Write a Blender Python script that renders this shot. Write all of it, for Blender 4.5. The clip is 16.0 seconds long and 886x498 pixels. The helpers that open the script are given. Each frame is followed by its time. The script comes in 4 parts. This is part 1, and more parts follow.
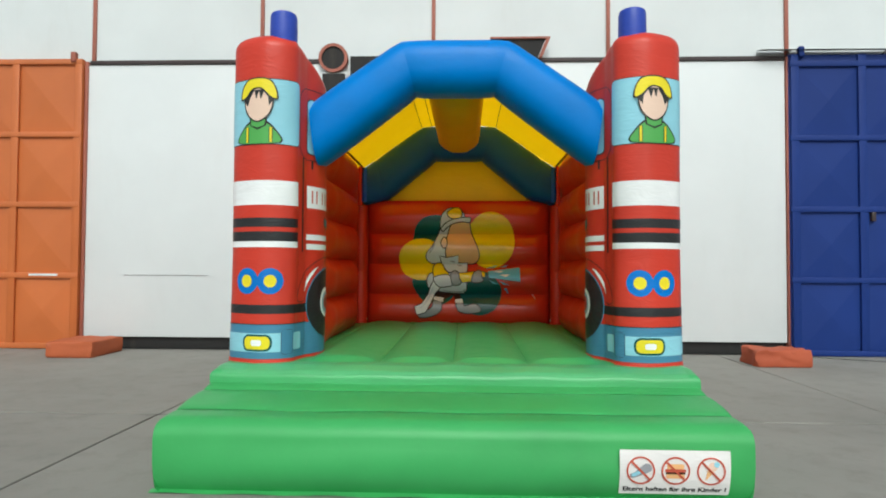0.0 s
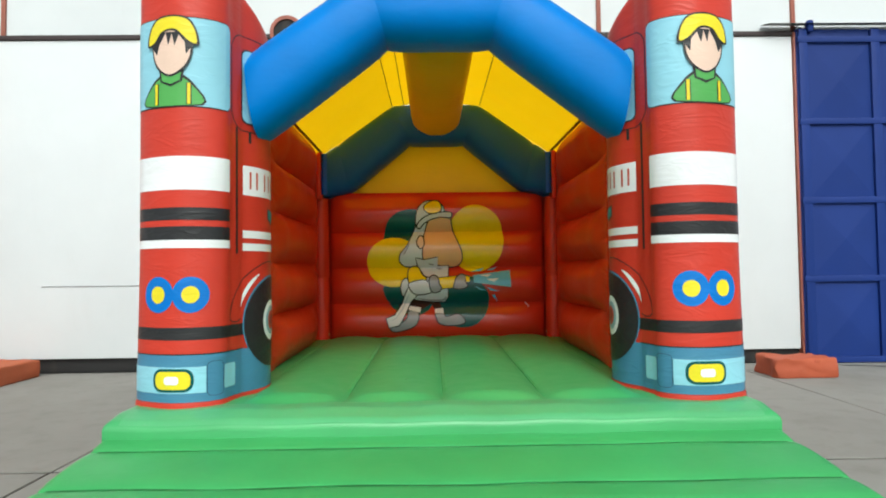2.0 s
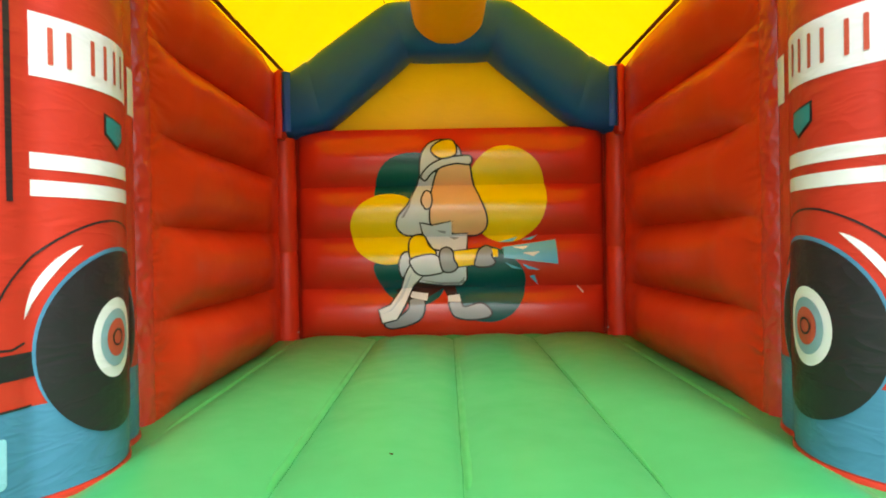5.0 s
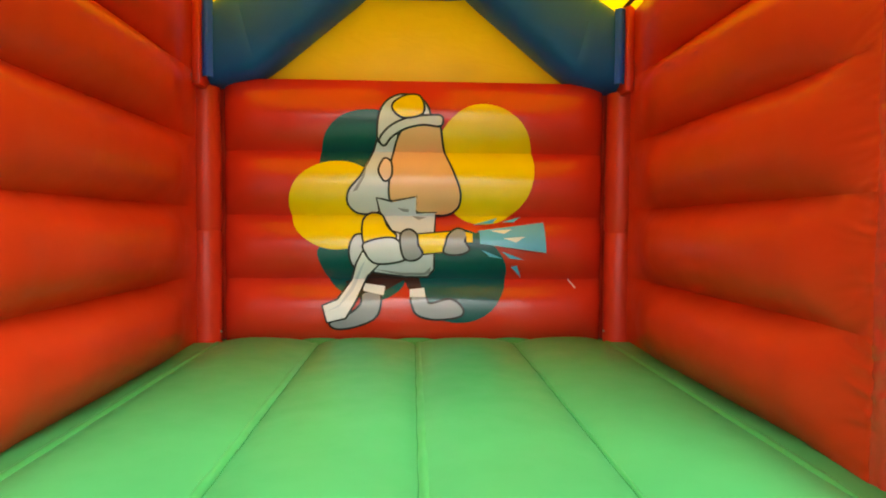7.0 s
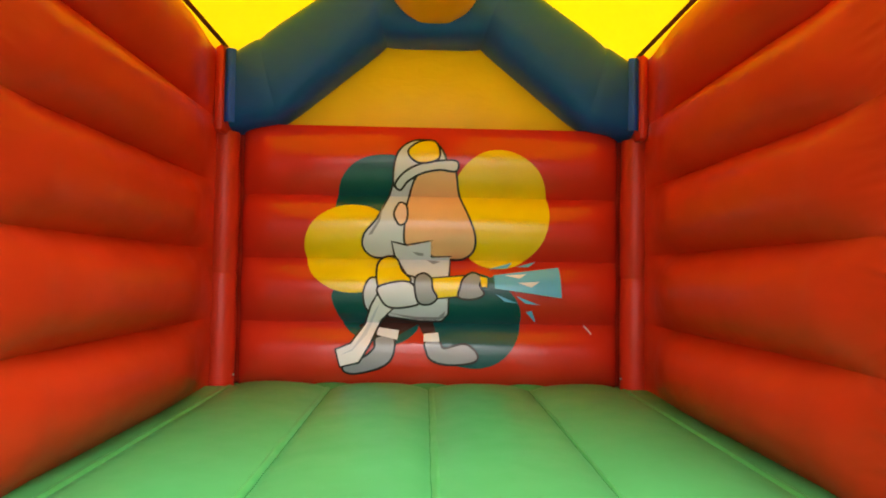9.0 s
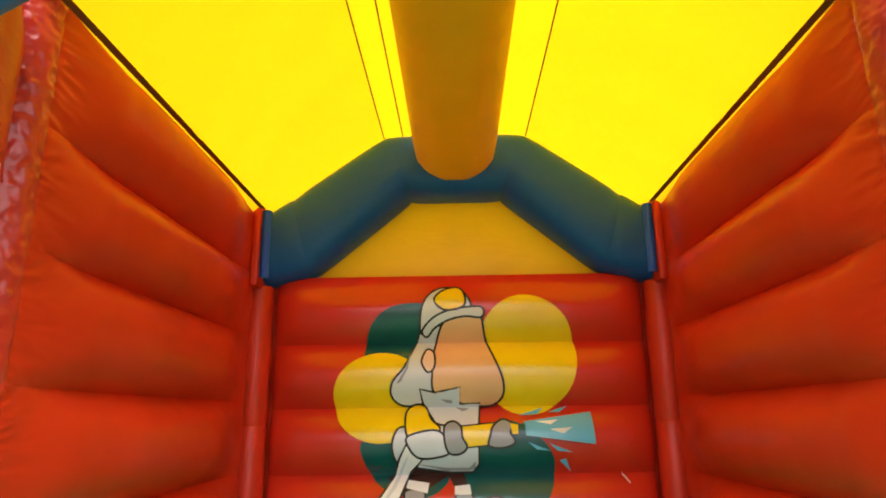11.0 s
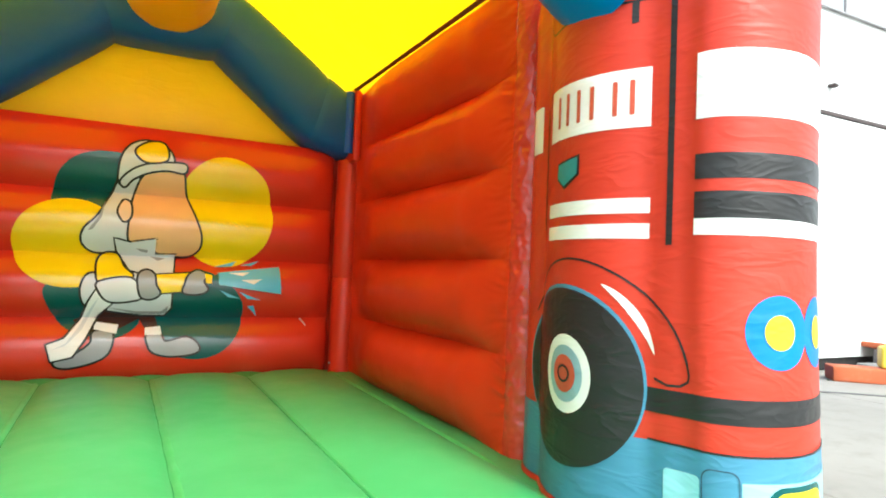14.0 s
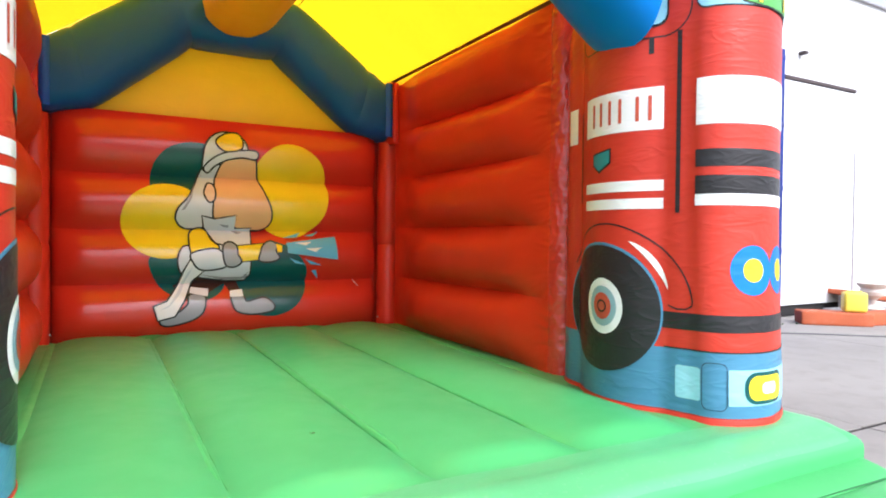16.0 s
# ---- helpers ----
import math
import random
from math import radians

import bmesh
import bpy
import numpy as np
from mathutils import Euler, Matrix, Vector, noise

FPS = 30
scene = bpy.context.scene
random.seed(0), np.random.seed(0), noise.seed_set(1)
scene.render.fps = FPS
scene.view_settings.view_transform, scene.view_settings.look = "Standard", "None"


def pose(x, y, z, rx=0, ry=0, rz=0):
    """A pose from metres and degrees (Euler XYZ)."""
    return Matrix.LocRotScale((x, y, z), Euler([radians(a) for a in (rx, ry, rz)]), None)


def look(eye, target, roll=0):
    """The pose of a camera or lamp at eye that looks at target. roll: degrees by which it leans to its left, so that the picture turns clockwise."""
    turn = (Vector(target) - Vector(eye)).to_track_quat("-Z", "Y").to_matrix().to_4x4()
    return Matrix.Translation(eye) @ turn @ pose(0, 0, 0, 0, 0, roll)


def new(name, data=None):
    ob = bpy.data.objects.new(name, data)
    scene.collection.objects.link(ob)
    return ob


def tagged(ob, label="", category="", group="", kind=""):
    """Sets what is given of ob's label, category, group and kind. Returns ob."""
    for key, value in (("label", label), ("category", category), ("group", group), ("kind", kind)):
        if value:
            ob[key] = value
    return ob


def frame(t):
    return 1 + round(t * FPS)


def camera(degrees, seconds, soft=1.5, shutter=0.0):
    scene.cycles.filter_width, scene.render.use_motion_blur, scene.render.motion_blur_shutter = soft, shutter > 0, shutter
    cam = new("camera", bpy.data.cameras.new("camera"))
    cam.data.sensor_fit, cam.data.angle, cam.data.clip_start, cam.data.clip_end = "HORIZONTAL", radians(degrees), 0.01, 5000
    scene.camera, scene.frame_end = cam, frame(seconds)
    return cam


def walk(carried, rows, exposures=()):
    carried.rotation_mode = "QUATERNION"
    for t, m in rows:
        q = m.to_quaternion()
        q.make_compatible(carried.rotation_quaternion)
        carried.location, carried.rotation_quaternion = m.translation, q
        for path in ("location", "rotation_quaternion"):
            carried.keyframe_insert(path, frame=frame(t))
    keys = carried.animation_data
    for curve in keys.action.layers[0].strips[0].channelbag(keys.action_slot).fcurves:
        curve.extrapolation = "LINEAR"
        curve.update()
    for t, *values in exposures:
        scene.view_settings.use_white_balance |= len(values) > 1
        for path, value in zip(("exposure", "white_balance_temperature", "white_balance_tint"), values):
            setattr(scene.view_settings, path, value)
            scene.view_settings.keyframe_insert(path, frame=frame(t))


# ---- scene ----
cam = camera(70.4, 16.0, soft=1.9)
PATH = [
    (0, (0.066, -0.174, 1.547), (-0.007, 1.824, 1.607), 0.3),
    (0.5, (-0.003, 0.15, 1.547), (0.001, 2.149, 1.632), -0.0),
    (1, (-0.04, 0.498, 1.551), (-0.038, 2.496, 1.635), 0.0),
    (1.5, (-0.052, 0.866, 1.553), (-0.058, 2.865, 1.63), 0.8),
    (2, (-0.108, 1.257, 1.552), (-0.074, 3.256, 1.623), -0.7),
    (2.5, (-0.127, 1.642, 1.541), (-0.095, 3.641, 1.606), -0.2),
    (3, (-0.133, 2.021, 1.54), (-0.137, 4.021, 1.584), 0.4),
    (3.5, (-0.166, 2.411, 1.546), (-0.097, 4.41, 1.582), -0.3),
    (4, (-0.137, 2.826, 1.534), (-0.14, 4.826, 1.564), 0.3),
    (6.3, (-0.079, 4.424, 1.535), (-0.071, 6.423, 1.47), -1.9),
    (6.5, (-0.079, 4.513, 1.536), (-0.085, 6.512, 1.477), -1.0),
    (7, (-0.067, 4.668, 1.526), (0.03, 6.664, 1.455), 0.4),
    (7.5, (-0.082, 4.722, 1.492), (-0.063, 6.688, 1.124), -0.8),
    (8, (-0.085, 4.726, 1.464), (-0.055, 6.628, 0.848), -0.6),
    (8.5, (-0.083, 4.708, 1.476), (-0.037, 6.683, 1.157), -0.8),
    (9, (-0.080, 4.677, 1.496), (-0.025, 6.675, 1.579), 0.9),
    (9.5, (-0.059, 4.609, 1.508), (-0.025, 6.526, 2.077), -0.3),
    (9.7, (-0.064, 4.623, 1.506), (-0.032, 6.499, 2.197), -0.4),
    (12, (-0.039, 4.522, 1.551), (-0.133, 6.512, 1.733), -1.1),
    (12.5, (-0.078, 4.474, 1.549), (-0.111, 6.474, 1.551), 0.0),
    (13, (-0.154, 4.36, 1.546), (0.033, 6.351, 1.507), 0.5),
    (13.5, (-0.245, 4.234, 1.547), (0.347, 6.144, 1.556), 3.1),
    (14, (-0.266, 4.044, 1.568), (0.645, 5.822, 1.643), 2.3),
    (14.5, (-0.375, 3.883, 1.598), (0.668, 5.587, 1.669), 1.8),
    (15, (-0.619, 3.761, 1.601), (0.466, 5.44, 1.66), -0.2),
    (15.5, (-0.841, 3.624, 1.583), (0.182, 5.341, 1.637), 1.4),
    (16, (-1.088, 3.467, 1.557), (-0.119, 5.216, 1.522), 0.6),
]
EXPOSURES = [
    (0, -0.08, 6300, 0), (1, -0.01, 6300, 0), (2, 0.19, 6300, 1), (3, 0.36, 6350, 2), (4, 0.72, 6450, 4), (6.5, 1.24, 6650, 3), (7.5, 1.24, 6450, 6), (8.0, 1.05, 6350, 7),
    (9.0, 1.09, 6600, 11), (9.7, 1.12, 6500, 13), (12, 1.05, 6500, 13), (12.5, 1.27, 6500, 9), (13, 1.26, 6450, 10), (14, 1.53, 6250, 1), (15, 1.40, 6200, 4), (16, 1.20, 6000, 17),
]
walk(cam, [(t, look(eye, target, roll)) for t, eye, target, roll in PATH], EXPOSURES)

# ---- light: an overcast day ----
world = bpy.data.worlds.new("overcast_sky")
scene.world = world
world.use_nodes = True
wn, wl = world.node_tree.nodes, world.node_tree.links
sky = wn.new("ShaderNodeTexSky")
sky.sky_type, sky.sun_disc = "NISHITA", False
sky.sun_elevation, sky.sun_rotation = radians(46), radians(175)
sky.air_density, sky.dust_density = 1.0, 4.0
soft_sky = wn.new("ShaderNodeHueSaturation")
soft_sky.inputs["Saturation"].default_value = 0.30
wl.new(sky.outputs[0], soft_sky.inputs["Color"])
wl.new(soft_sky.outputs[0], wn["Background"].inputs["Color"])
wn["Background"].inputs["Strength"].default_value = 0.15
sun = new("sun", bpy.data.lights.new("sun", "SUN"))
sun.data.energy, sun.data.angle, sun.data.color = 1.2, radians(30), (1.0, 0.99, 0.98)
sun.matrix_world = look((1.0, -11, 11.5), (0, 0, 0))

# ---- materials ----


def node_mat(name):
    m = bpy.data.materials.new(name)
    m.use_nodes = True
    nt = m.node_tree
    return m, nt, nt.nodes["Principled BSDF"], nt.nodes["Material Output"]


def noise_node(nt, scale, detail=4.0, stretch=None, rough=0.55):
    tc = nt.nodes.new("ShaderNodeTexCoord")
    mp = nt.nodes.new("ShaderNodeMapping")
    nt.links.new(tc.outputs["Object"], mp.inputs["Vector"])
    if stretch:
        mp.inputs["Scale"].default_value = stretch
    n = nt.nodes.new("ShaderNodeTexNoise")
    n.inputs["Scale"].default_value, n.inputs["Detail"].default_value, n.inputs["Roughness"].default_value = scale, detail, rough
    nt.links.new(mp.outputs[0], n.inputs["Vector"])
    return n


def ramp_node(nt, source, stops):
    r = nt.nodes.new("ShaderNodeValToRGB")
    while len(r.color_ramp.elements) < len(stops):
        r.color_ramp.elements.new(0.5)
    for e, (p, c) in zip(r.color_ramp.elements, stops):
        e.position, e.color = p, (*c, 1.0) if len(c) == 3 else c
    nt.links.new(source, r.inputs["Fac"])
    return r


def scaled(c, k):
    return tuple(min(1.0, v * k) for v in c)


def bump_chain(nt, bsdf, layers):
    last = None
    for source, strength, dist in layers:
        b = nt.nodes.new("ShaderNodeBump")
        b.inputs["Strength"].default_value, b.inputs["Distance"].default_value = strength, dist
        nt.links.new(source, b.inputs["Height"])
        if last:
            nt.links.new(last, b.inputs["Normal"])
        last = b.outputs["Normal"]
    nt.links.new(last, bsdf.inputs["Normal"])


def vinyl(name, color, rough=0.36, wrinkle=0.25, see=0.0, stretch=(1, 1, 2.2), dirt=0.02, gloss=0.38, relief=1.0):
    """Coated tarpaulin: large colour drift, fine scuffs, soft creases."""
    m, nt, b, out = node_mat(name)
    big, fine = noise_node(nt, 1.6, 3), noise_node(nt, 55, 5)
    tone = ramp_node(nt, big.outputs["Fac"], [(0.3, scaled(color, 0.90)), (0.7, scaled(color, 1.06))])
    scuff = ramp_node(nt, fine.outputs["Fac"], [(0.60, (0, 0, 0)), (0.80, (dirt, dirt, dirt))])
    mix = nt.nodes.new("ShaderNodeMix")
    mix.data_type = "RGBA"
    nt.links.new(scuff.outputs["Color"], mix.inputs["Factor"])
    nt.links.new(tone.outputs["Color"], mix.inputs["A"])
    mix.inputs["B"].default_value = (0.5, 0.48, 0.44, 1)
    nt.links.new(mix.outputs["Result"], b.inputs["Base Color"])
    patch = noise_node(nt, 7, 3)
    gl = nt.nodes.new("ShaderNodeMapRange")
    gl.inputs["To Min"].default_value, gl.inputs["To Max"].default_value = rough - 0.06, rough + 0.10
    nt.links.new(patch.outputs["Fac"], gl.inputs["Value"])
    nt.links.new(gl.outputs["Result"], b.inputs["Roughness"])
    b.inputs["Specular IOR Level"].default_value = gloss
    crease = noise_node(nt, 3.6, 2, stretch)
    crease.inputs["Distortion"].default_value = 0.8
    ridge = ramp_node(nt, crease.outputs["Fac"], [(0.40, (0, 0, 0)), (0.5, (1, 1, 1)), (0.62, (0, 0, 0))])
    soft = noise_node(nt, 3.5, 3, stretch)
    layers = [(ridge.outputs["Color"], wrinkle * 0.5, 0.012)] if wrinkle else []
    bump_chain(nt, b, layers + [(soft.outputs["Fac"], 0.12 * relief, 0.03), (fine.outputs["Fac"], 0.03 * relief, 0.001)])
    if see:
        t = nt.nodes.new("ShaderNodeBsdfTranslucent")
        t.inputs["Color"].default_value = (*color, 1)
        ms = nt.nodes.new("ShaderNodeMixShader")
        ms.inputs[0].default_value = see
        nt.links.new(b.outputs[0], ms.inputs[1])
        nt.links.new(t.outputs[0], ms.inputs[2])
        nt.links.new(ms.outputs[0], out.inputs["Surface"])
    return m


def paint(name, color, rough=0.5, drift=0.12, metal=0.0, bump=0.1, stain=(0.2, 0.16, 0.12), stains=0.12, streak=(1, 1, 0.25), grain=40, gloss=0.5):
    """Painted sheet, plaster or stone: drift, stains that run down, fine relief."""
    m, nt, b, out = node_mat(name)
    big, run, fine = noise_node(nt, 0.7, 4), noise_node(nt, 2.3, 6, streak, 0.65), noise_node(nt, grain, 4)
    tone = ramp_node(nt, big.outputs["Fac"], [(0.3, scaled(color, 1 - drift)), (0.7, scaled(color, 1 + drift * 0.6))])
    dirt = ramp_node(nt, run.outputs["Fac"], [(0.56, (0, 0, 0)), (0.78, (stains, stains, stains))])
    mix = nt.nodes.new("ShaderNodeMix")
    mix.data_type = "RGBA"
    nt.links.new(dirt.outputs["Color"], mix.inputs["Factor"])
    nt.links.new(tone.outputs["Color"], mix.inputs["A"])
    mix.inputs["B"].default_value = (*stain, 1)
    nt.links.new(mix.outputs["Result"], b.inputs["Base Color"])
    b.inputs["Roughness"].default_value, b.inputs["Metallic"].default_value = rough, metal
    b.inputs["Specular IOR Level"].default_value = gloss
    bump_chain(nt, b, [(run.outputs["Fac"], bump, 0.02), (fine.outputs["Fac"], bump, 0.004)])
    return m


RED = vinyl("red_vinyl", (0.66, 0.036, 0.014), rough=0.36, wrinkle=0.0)
RED_WALL = vinyl("side_wall_red_vinyl", (0.66, 0.038, 0.008), rough=0.32, wrinkle=0.0, gloss=0.24)
RED_END = vinyl("creased_red_vinyl", (0.62, 0.040, 0.020), rough=0.22, wrinkle=0.0, gloss=0.7)
RED_GLOSSY = vinyl("glossy_red_vinyl", (0.66, 0.034, 0.014), rough=0.17, wrinkle=0.0, gloss=0.5)
RED_LACED = vinyl("wrinkled_red_vinyl", (0.57, 0.040, 0.021), rough=0.34, wrinkle=0.22, stretch=(1, 1, 3.0))
GREEN = vinyl("green_vinyl", (0.058, 0.368, 0.116), rough=0.34, wrinkle=0.0, stretch=(2, 1, 1), dirt=0.0, gloss=0.5, relief=0.3)
GREEN_STEP = vinyl("satin_green_vinyl", (0.056, 0.36, 0.100), rough=0.42, wrinkle=0.05, stretch=(1, 2, 1), dirt=0.04, gloss=0.35, relief=0.6)
GREEN_DARK = vinyl("dark_green_thread", (0.036, 0.24, 0.066), rough=0.6)
GREEN_STITCH = vinyl("dark_green_stitching", (0.026, 0.17, 0.05), rough=0.6)
GREEN_PALER = vinyl("paler_green_vinyl", (0.092, 0.40, 0.155), rough=0.34, wrinkle=0.05, stretch=(0.6, 2, 1), dirt=0.22, gloss=0.5)
GREEN_SEAM = vinyl("green_seam_vinyl", (0.062, 0.38, 0.108), rough=0.3, wrinkle=0.0, relief=0.2)
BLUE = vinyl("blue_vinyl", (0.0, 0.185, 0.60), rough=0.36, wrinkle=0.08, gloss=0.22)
# Daylight that reaches the rear arch's ends is put into this brighter blue.
BLUE_DAYLIT = vinyl("daylit_blue_vinyl", (0.010, 0.10, 0.72), rough=0.40, wrinkle=0.1)
# Same vinyl as the front arch, darkened for the shade under the roof.
BLUE_SHADED = vinyl("shaded_blue_vinyl", (0.004, 0.095, 0.42), rough=0.38, wrinkle=0.1)
BLUE_DEEP = vinyl("beacon_blue_vinyl", (0.025, 0.06, 0.40), rough=0.4)
YELLOW = vinyl("yellow_vinyl", (0.84, 0.50, 0.004), rough=0.38, see=0.25)
ROOF_YELLOW = vinyl("translucent_yellow_vinyl", (0.95, 0.555, 0.003), rough=0.42, see=0.71, wrinkle=0.1)
P_WHITE = vinyl("white_print", (0.84, 0.85, 0.86), rough=0.38, wrinkle=0.25, stretch=(1, 1, 3.0))
P_BLACK = vinyl("black_print", (0.022, 0.022, 0.024), rough=0.32, wrinkle=0.3, stretch=(1, 1, 3.0))
P_SKY = vinyl("light_blue_print", (0.30, 0.62, 0.74), rough=0.38, wrinkle=0.3)
P_HUB = vinyl("grey_blue_print", (0.27, 0.43, 0.50), rough=0.38, wrinkle=0.3)
P_STEEL = vinyl("steel_blue_print", (0.07, 0.23, 0.37), rough=0.34, wrinkle=0.28, stretch=(1, 1, 3.0))
P_BLUE = vinyl("bright_blue_print", (0.0, 0.16, 0.56), rough=0.38)
P_YELLOW = vinyl("yellow_print", (0.80, 0.66, 0.02), rough=0.38)
P_AMBER = vinyl("amber_print", (0.93, 0.67, 0.003), rough=0.2, wrinkle=0.0, gloss=0.5)
P_SKIN = vinyl("peach_print", (0.85, 0.48, 0.22), rough=0.18, wrinkle=0.0, gloss=0.5)
P_PALE = vinyl("pale_peach_print", (0.80, 0.58, 0.46), rough=0.38)
P_LEAF = vinyl("leaf_green_print", (0.10, 0.40, 0.09), rough=0.38)
P_INK = vinyl("black_ink", (0.008, 0.008, 0.009), rough=0.3, wrinkle=0.0, gloss=0.35)
P_BOTTLE = vinyl("bottle_green_print", (0.003, 0.085, 0.085), rough=0.18, wrinkle=0.0, gloss=0.5)
P_GREY = vinyl("grey_print", (0.32, 0.33, 0.36), rough=0.18, wrinkle=0.0, gloss=0.5)
P_SILVER = vinyl("silver_print", (0.66, 0.70, 0.76), rough=0.18, wrinkle=0.0, gloss=0.5)
P_BROWN = vinyl("brown_print", (0.055, 0.018, 0.012), rough=0.18, wrinkle=0.0, gloss=0.5)
P_TEAL = vinyl("teal_print", (0.02, 0.26, 0.28), rough=0.38)
P_WATER = vinyl("water_blue_print", (0.13, 0.50, 0.76), rough=0.18, wrinkle=0.0, gloss=0.5)
P_SIGN = vinyl("white_sign_vinyl", (0.78, 0.76, 0.75), rough=0.42)
P_WARN = vinyl("warning_red_print", (0.55, 0.09, 0.05), rough=0.42)
SEWN = vinyl("dark_sewn_edge", (0.16, 0.035, 0.012), rough=0.6)
HALL_WHITE = paint("white_painted_sheet", (0.67, 0.70, 0.71), rough=0.55, drift=0.05, stains=0.10, stain=(0.42, 0.38, 0.32), bump=0.06)
GATE_WHITE = paint("white_gate_sheet", (0.70, 0.725, 0.735), rough=0.5, drift=0.04, stains=0.06, stain=(0.45, 0.42, 0.36), bump=0.05)
ORANGE = paint("orange_gate_paint", (0.52, 0.135, 0.032), rough=0.48, drift=0.10, stains=0.14, stain=(0.30, 0.12, 0.05))
NAVY = paint("navy_gate_paint", (0.012, 0.036, 0.190), rough=0.55, drift=0.10, stains=0.07, stain=(0.08, 0.09, 0.16), gloss=0.2)
RUST = paint("rust_red_steel", (0.34, 0.10, 0.065), rough=0.55, stains=0.2)
DARK_RAIL = paint("dark_rail_steel", (0.045, 0.03, 0.03), rough=0.6)
# Near-black of the sign letters; also paints the shaded gap below the gates.
GAP_DARK = paint("gap_and_letter_black", (0.018, 0.017, 0.017), rough=0.8, stains=0.2)
GALV = paint("grey_sheet_metal", (0.32, 0.31, 0.32), rough=0.5, metal=0.3)
BRICK = paint("painted_brick_red", (0.42, 0.085, 0.035), rough=0.75, drift=0.22, stains=0.35, stain=(0.40, 0.24, 0.17), streak=(1, 1, 1), bump=0.5, grain=22)
CURB_ORANGE = paint("orange_kerb_paint", (0.46, 0.105, 0.035), rough=0.7, drift=0.2, stains=0.3, stain=(0.45, 0.30, 0.22), streak=(1, 1, 1), bump=0.4, grain=18)


def concrete(name, color):
    m, nt, b, out = node_mat(name)
    cloud, blotch, fine = noise_node(nt, 0.55, 6, None, 0.62), noise_node(nt, 3.2, 6, None, 0.7), noise_node(nt, 60, 5)
    tone = ramp_node(nt, cloud.outputs["Fac"], [(0.30, scaled(color, 0.84)), (0.5, color), (0.70, scaled(color, 1.10))])
    spots = ramp_node(nt, blotch.outputs["Fac"], [(0.50, (0, 0, 0)), (0.72, (0.45, 0.45, 0.45))])
    mix = nt.nodes.new("ShaderNodeMix")
    mix.data_type = "RGBA"
    nt.links.new(spots.outputs["Color"], mix.inputs["Factor"])
    nt.links.new(tone.outputs["Color"], mix.inputs["A"])
    mix.inputs["B"].default_value = (*scaled(color, 0.62), 1)
    info = nt.nodes.new("ShaderNodeObjectInfo")
    hsv = nt.nodes.new("ShaderNodeHueSaturation")
    mr = nt.nodes.new("ShaderNodeMapRange")
    mr.inputs["To Min"].default_value, mr.inputs["To Max"].default_value = 0.94, 1.06
    nt.links.new(info.outputs["Random"], mr.inputs["Value"])
    nt.links.new(mr.outputs["Result"], hsv.inputs["Value"])
    nt.links.new(mix.outputs["Result"], hsv.inputs["Color"])
    nt.links.new(hsv.outputs[0], b.inputs["Base Color"])
    b.inputs["Roughness"].default_value = 0.85
    bump_chain(nt, b, [(blotch.outputs["Fac"], 0.25, 0.01), (fine.outputs["Fac"], 0.4, 0.003)])
    return m


CONCRETE = concrete("worn_concrete", (0.245, 0.233, 0.21))
FAR_GROUND = concrete("pale_gravel_ground", (0.24, 0.23, 0.21))
JOINT = concrete("dark_joint_filler", (0.035, 0.033, 0.03))
STONE = paint("rough_tan_stone", (0.42, 0.36, 0.27), rough=0.9, drift=0.3, stains=0.4, streak=(1, 1, 1), bump=0.8, grain=9)
FAR_GREEN = paint("grey_green_cladding", (0.20, 0.27, 0.25), rough=0.6)
FAR_GLASS = paint("far_window_glass", (0.10, 0.13, 0.14), rough=0.15)
CAN_YELLOW = paint("yellow_plastic", (0.80, 0.68, 0.08), rough=0.45, stains=0.05)
URN_WHITE = paint("weathered_white_cast_stone", (0.62, 0.58, 0.52), rough=0.8, stains=0.35, bump=0.3)
CABLE = paint("grey_cable_rubber", (0.12, 0.12, 0.12), rough=0.6)
CARDBOARD = paint("dull_grey_board", (0.25, 0.25, 0.25), rough=0.8)
# White that paints the daylight seen through the back wall's corner gaps.
GAP_WHITE = paint("gap_white", (0.8, 0.8, 0.78), rough=0.4, stains=0.03)
MOSS = paint("green_weeds", (0.07, 0.13, 0.05), rough=0.9)

# ---- building helpers ----
ORIGIN = {}


def thing(name, at, label, category, group="", kind=""):
    ob = new(name)
    ob.location = at
    ob.empty_display_size = 0.1
    ORIGIN[ob.name] = Vector(at)
    return tagged(ob, label, category, group, kind)


def part(name, bm, mat, parent=None, label="", smooth=True, sharp=40):
    me = bpy.data.meshes.new(name)
    bm.to_mesh(me)
    bm.free()
    if smooth:
        me.polygons.foreach_set("use_smooth", [True] * len(me.polygons))
        me.set_sharp_from_angle(angle=radians(sharp))
    me.materials.append(mat)
    ob = new(name, me)
    if parent is not None:
        ob.parent = parent
        ob.matrix_parent_inverse = Matrix.Translation(-ORIGIN.get(parent.name, Vector()))
    if label:
        ob["label"] = label
    return ob


def grid(bm, nu, nv, f, wrap=False):
    """A sheet of quads: f(u, v) for u, v from 0 to 1."""
    vs = [[bm.verts.new(f(i / nu, j / nv)) for j in range(nv + 1)] for i in range(nu if wrap else nu + 1)]
    for i in range(nu):
        for j in range(nv):
            k = (i + 1) % len(vs)
            bm.faces.new((vs[i][j], vs[k][j], vs[k][j + 1], vs[i][j + 1]))
    return vs


def cap(bm, ring):
    c = bm.verts.new(sum((v.co for v in ring), Vector()) / len(ring))
    for a, b in zip(ring, ring[1:] + ring[:1]):
        bm.faces.new((a, b, c))


def fix(bm):
    bmesh.ops.remove_doubles(bm, verts=bm.verts, dist=0.0004)
    bmesh.ops.recalc_face_normals(bm, faces=bm.faces)
    return bm


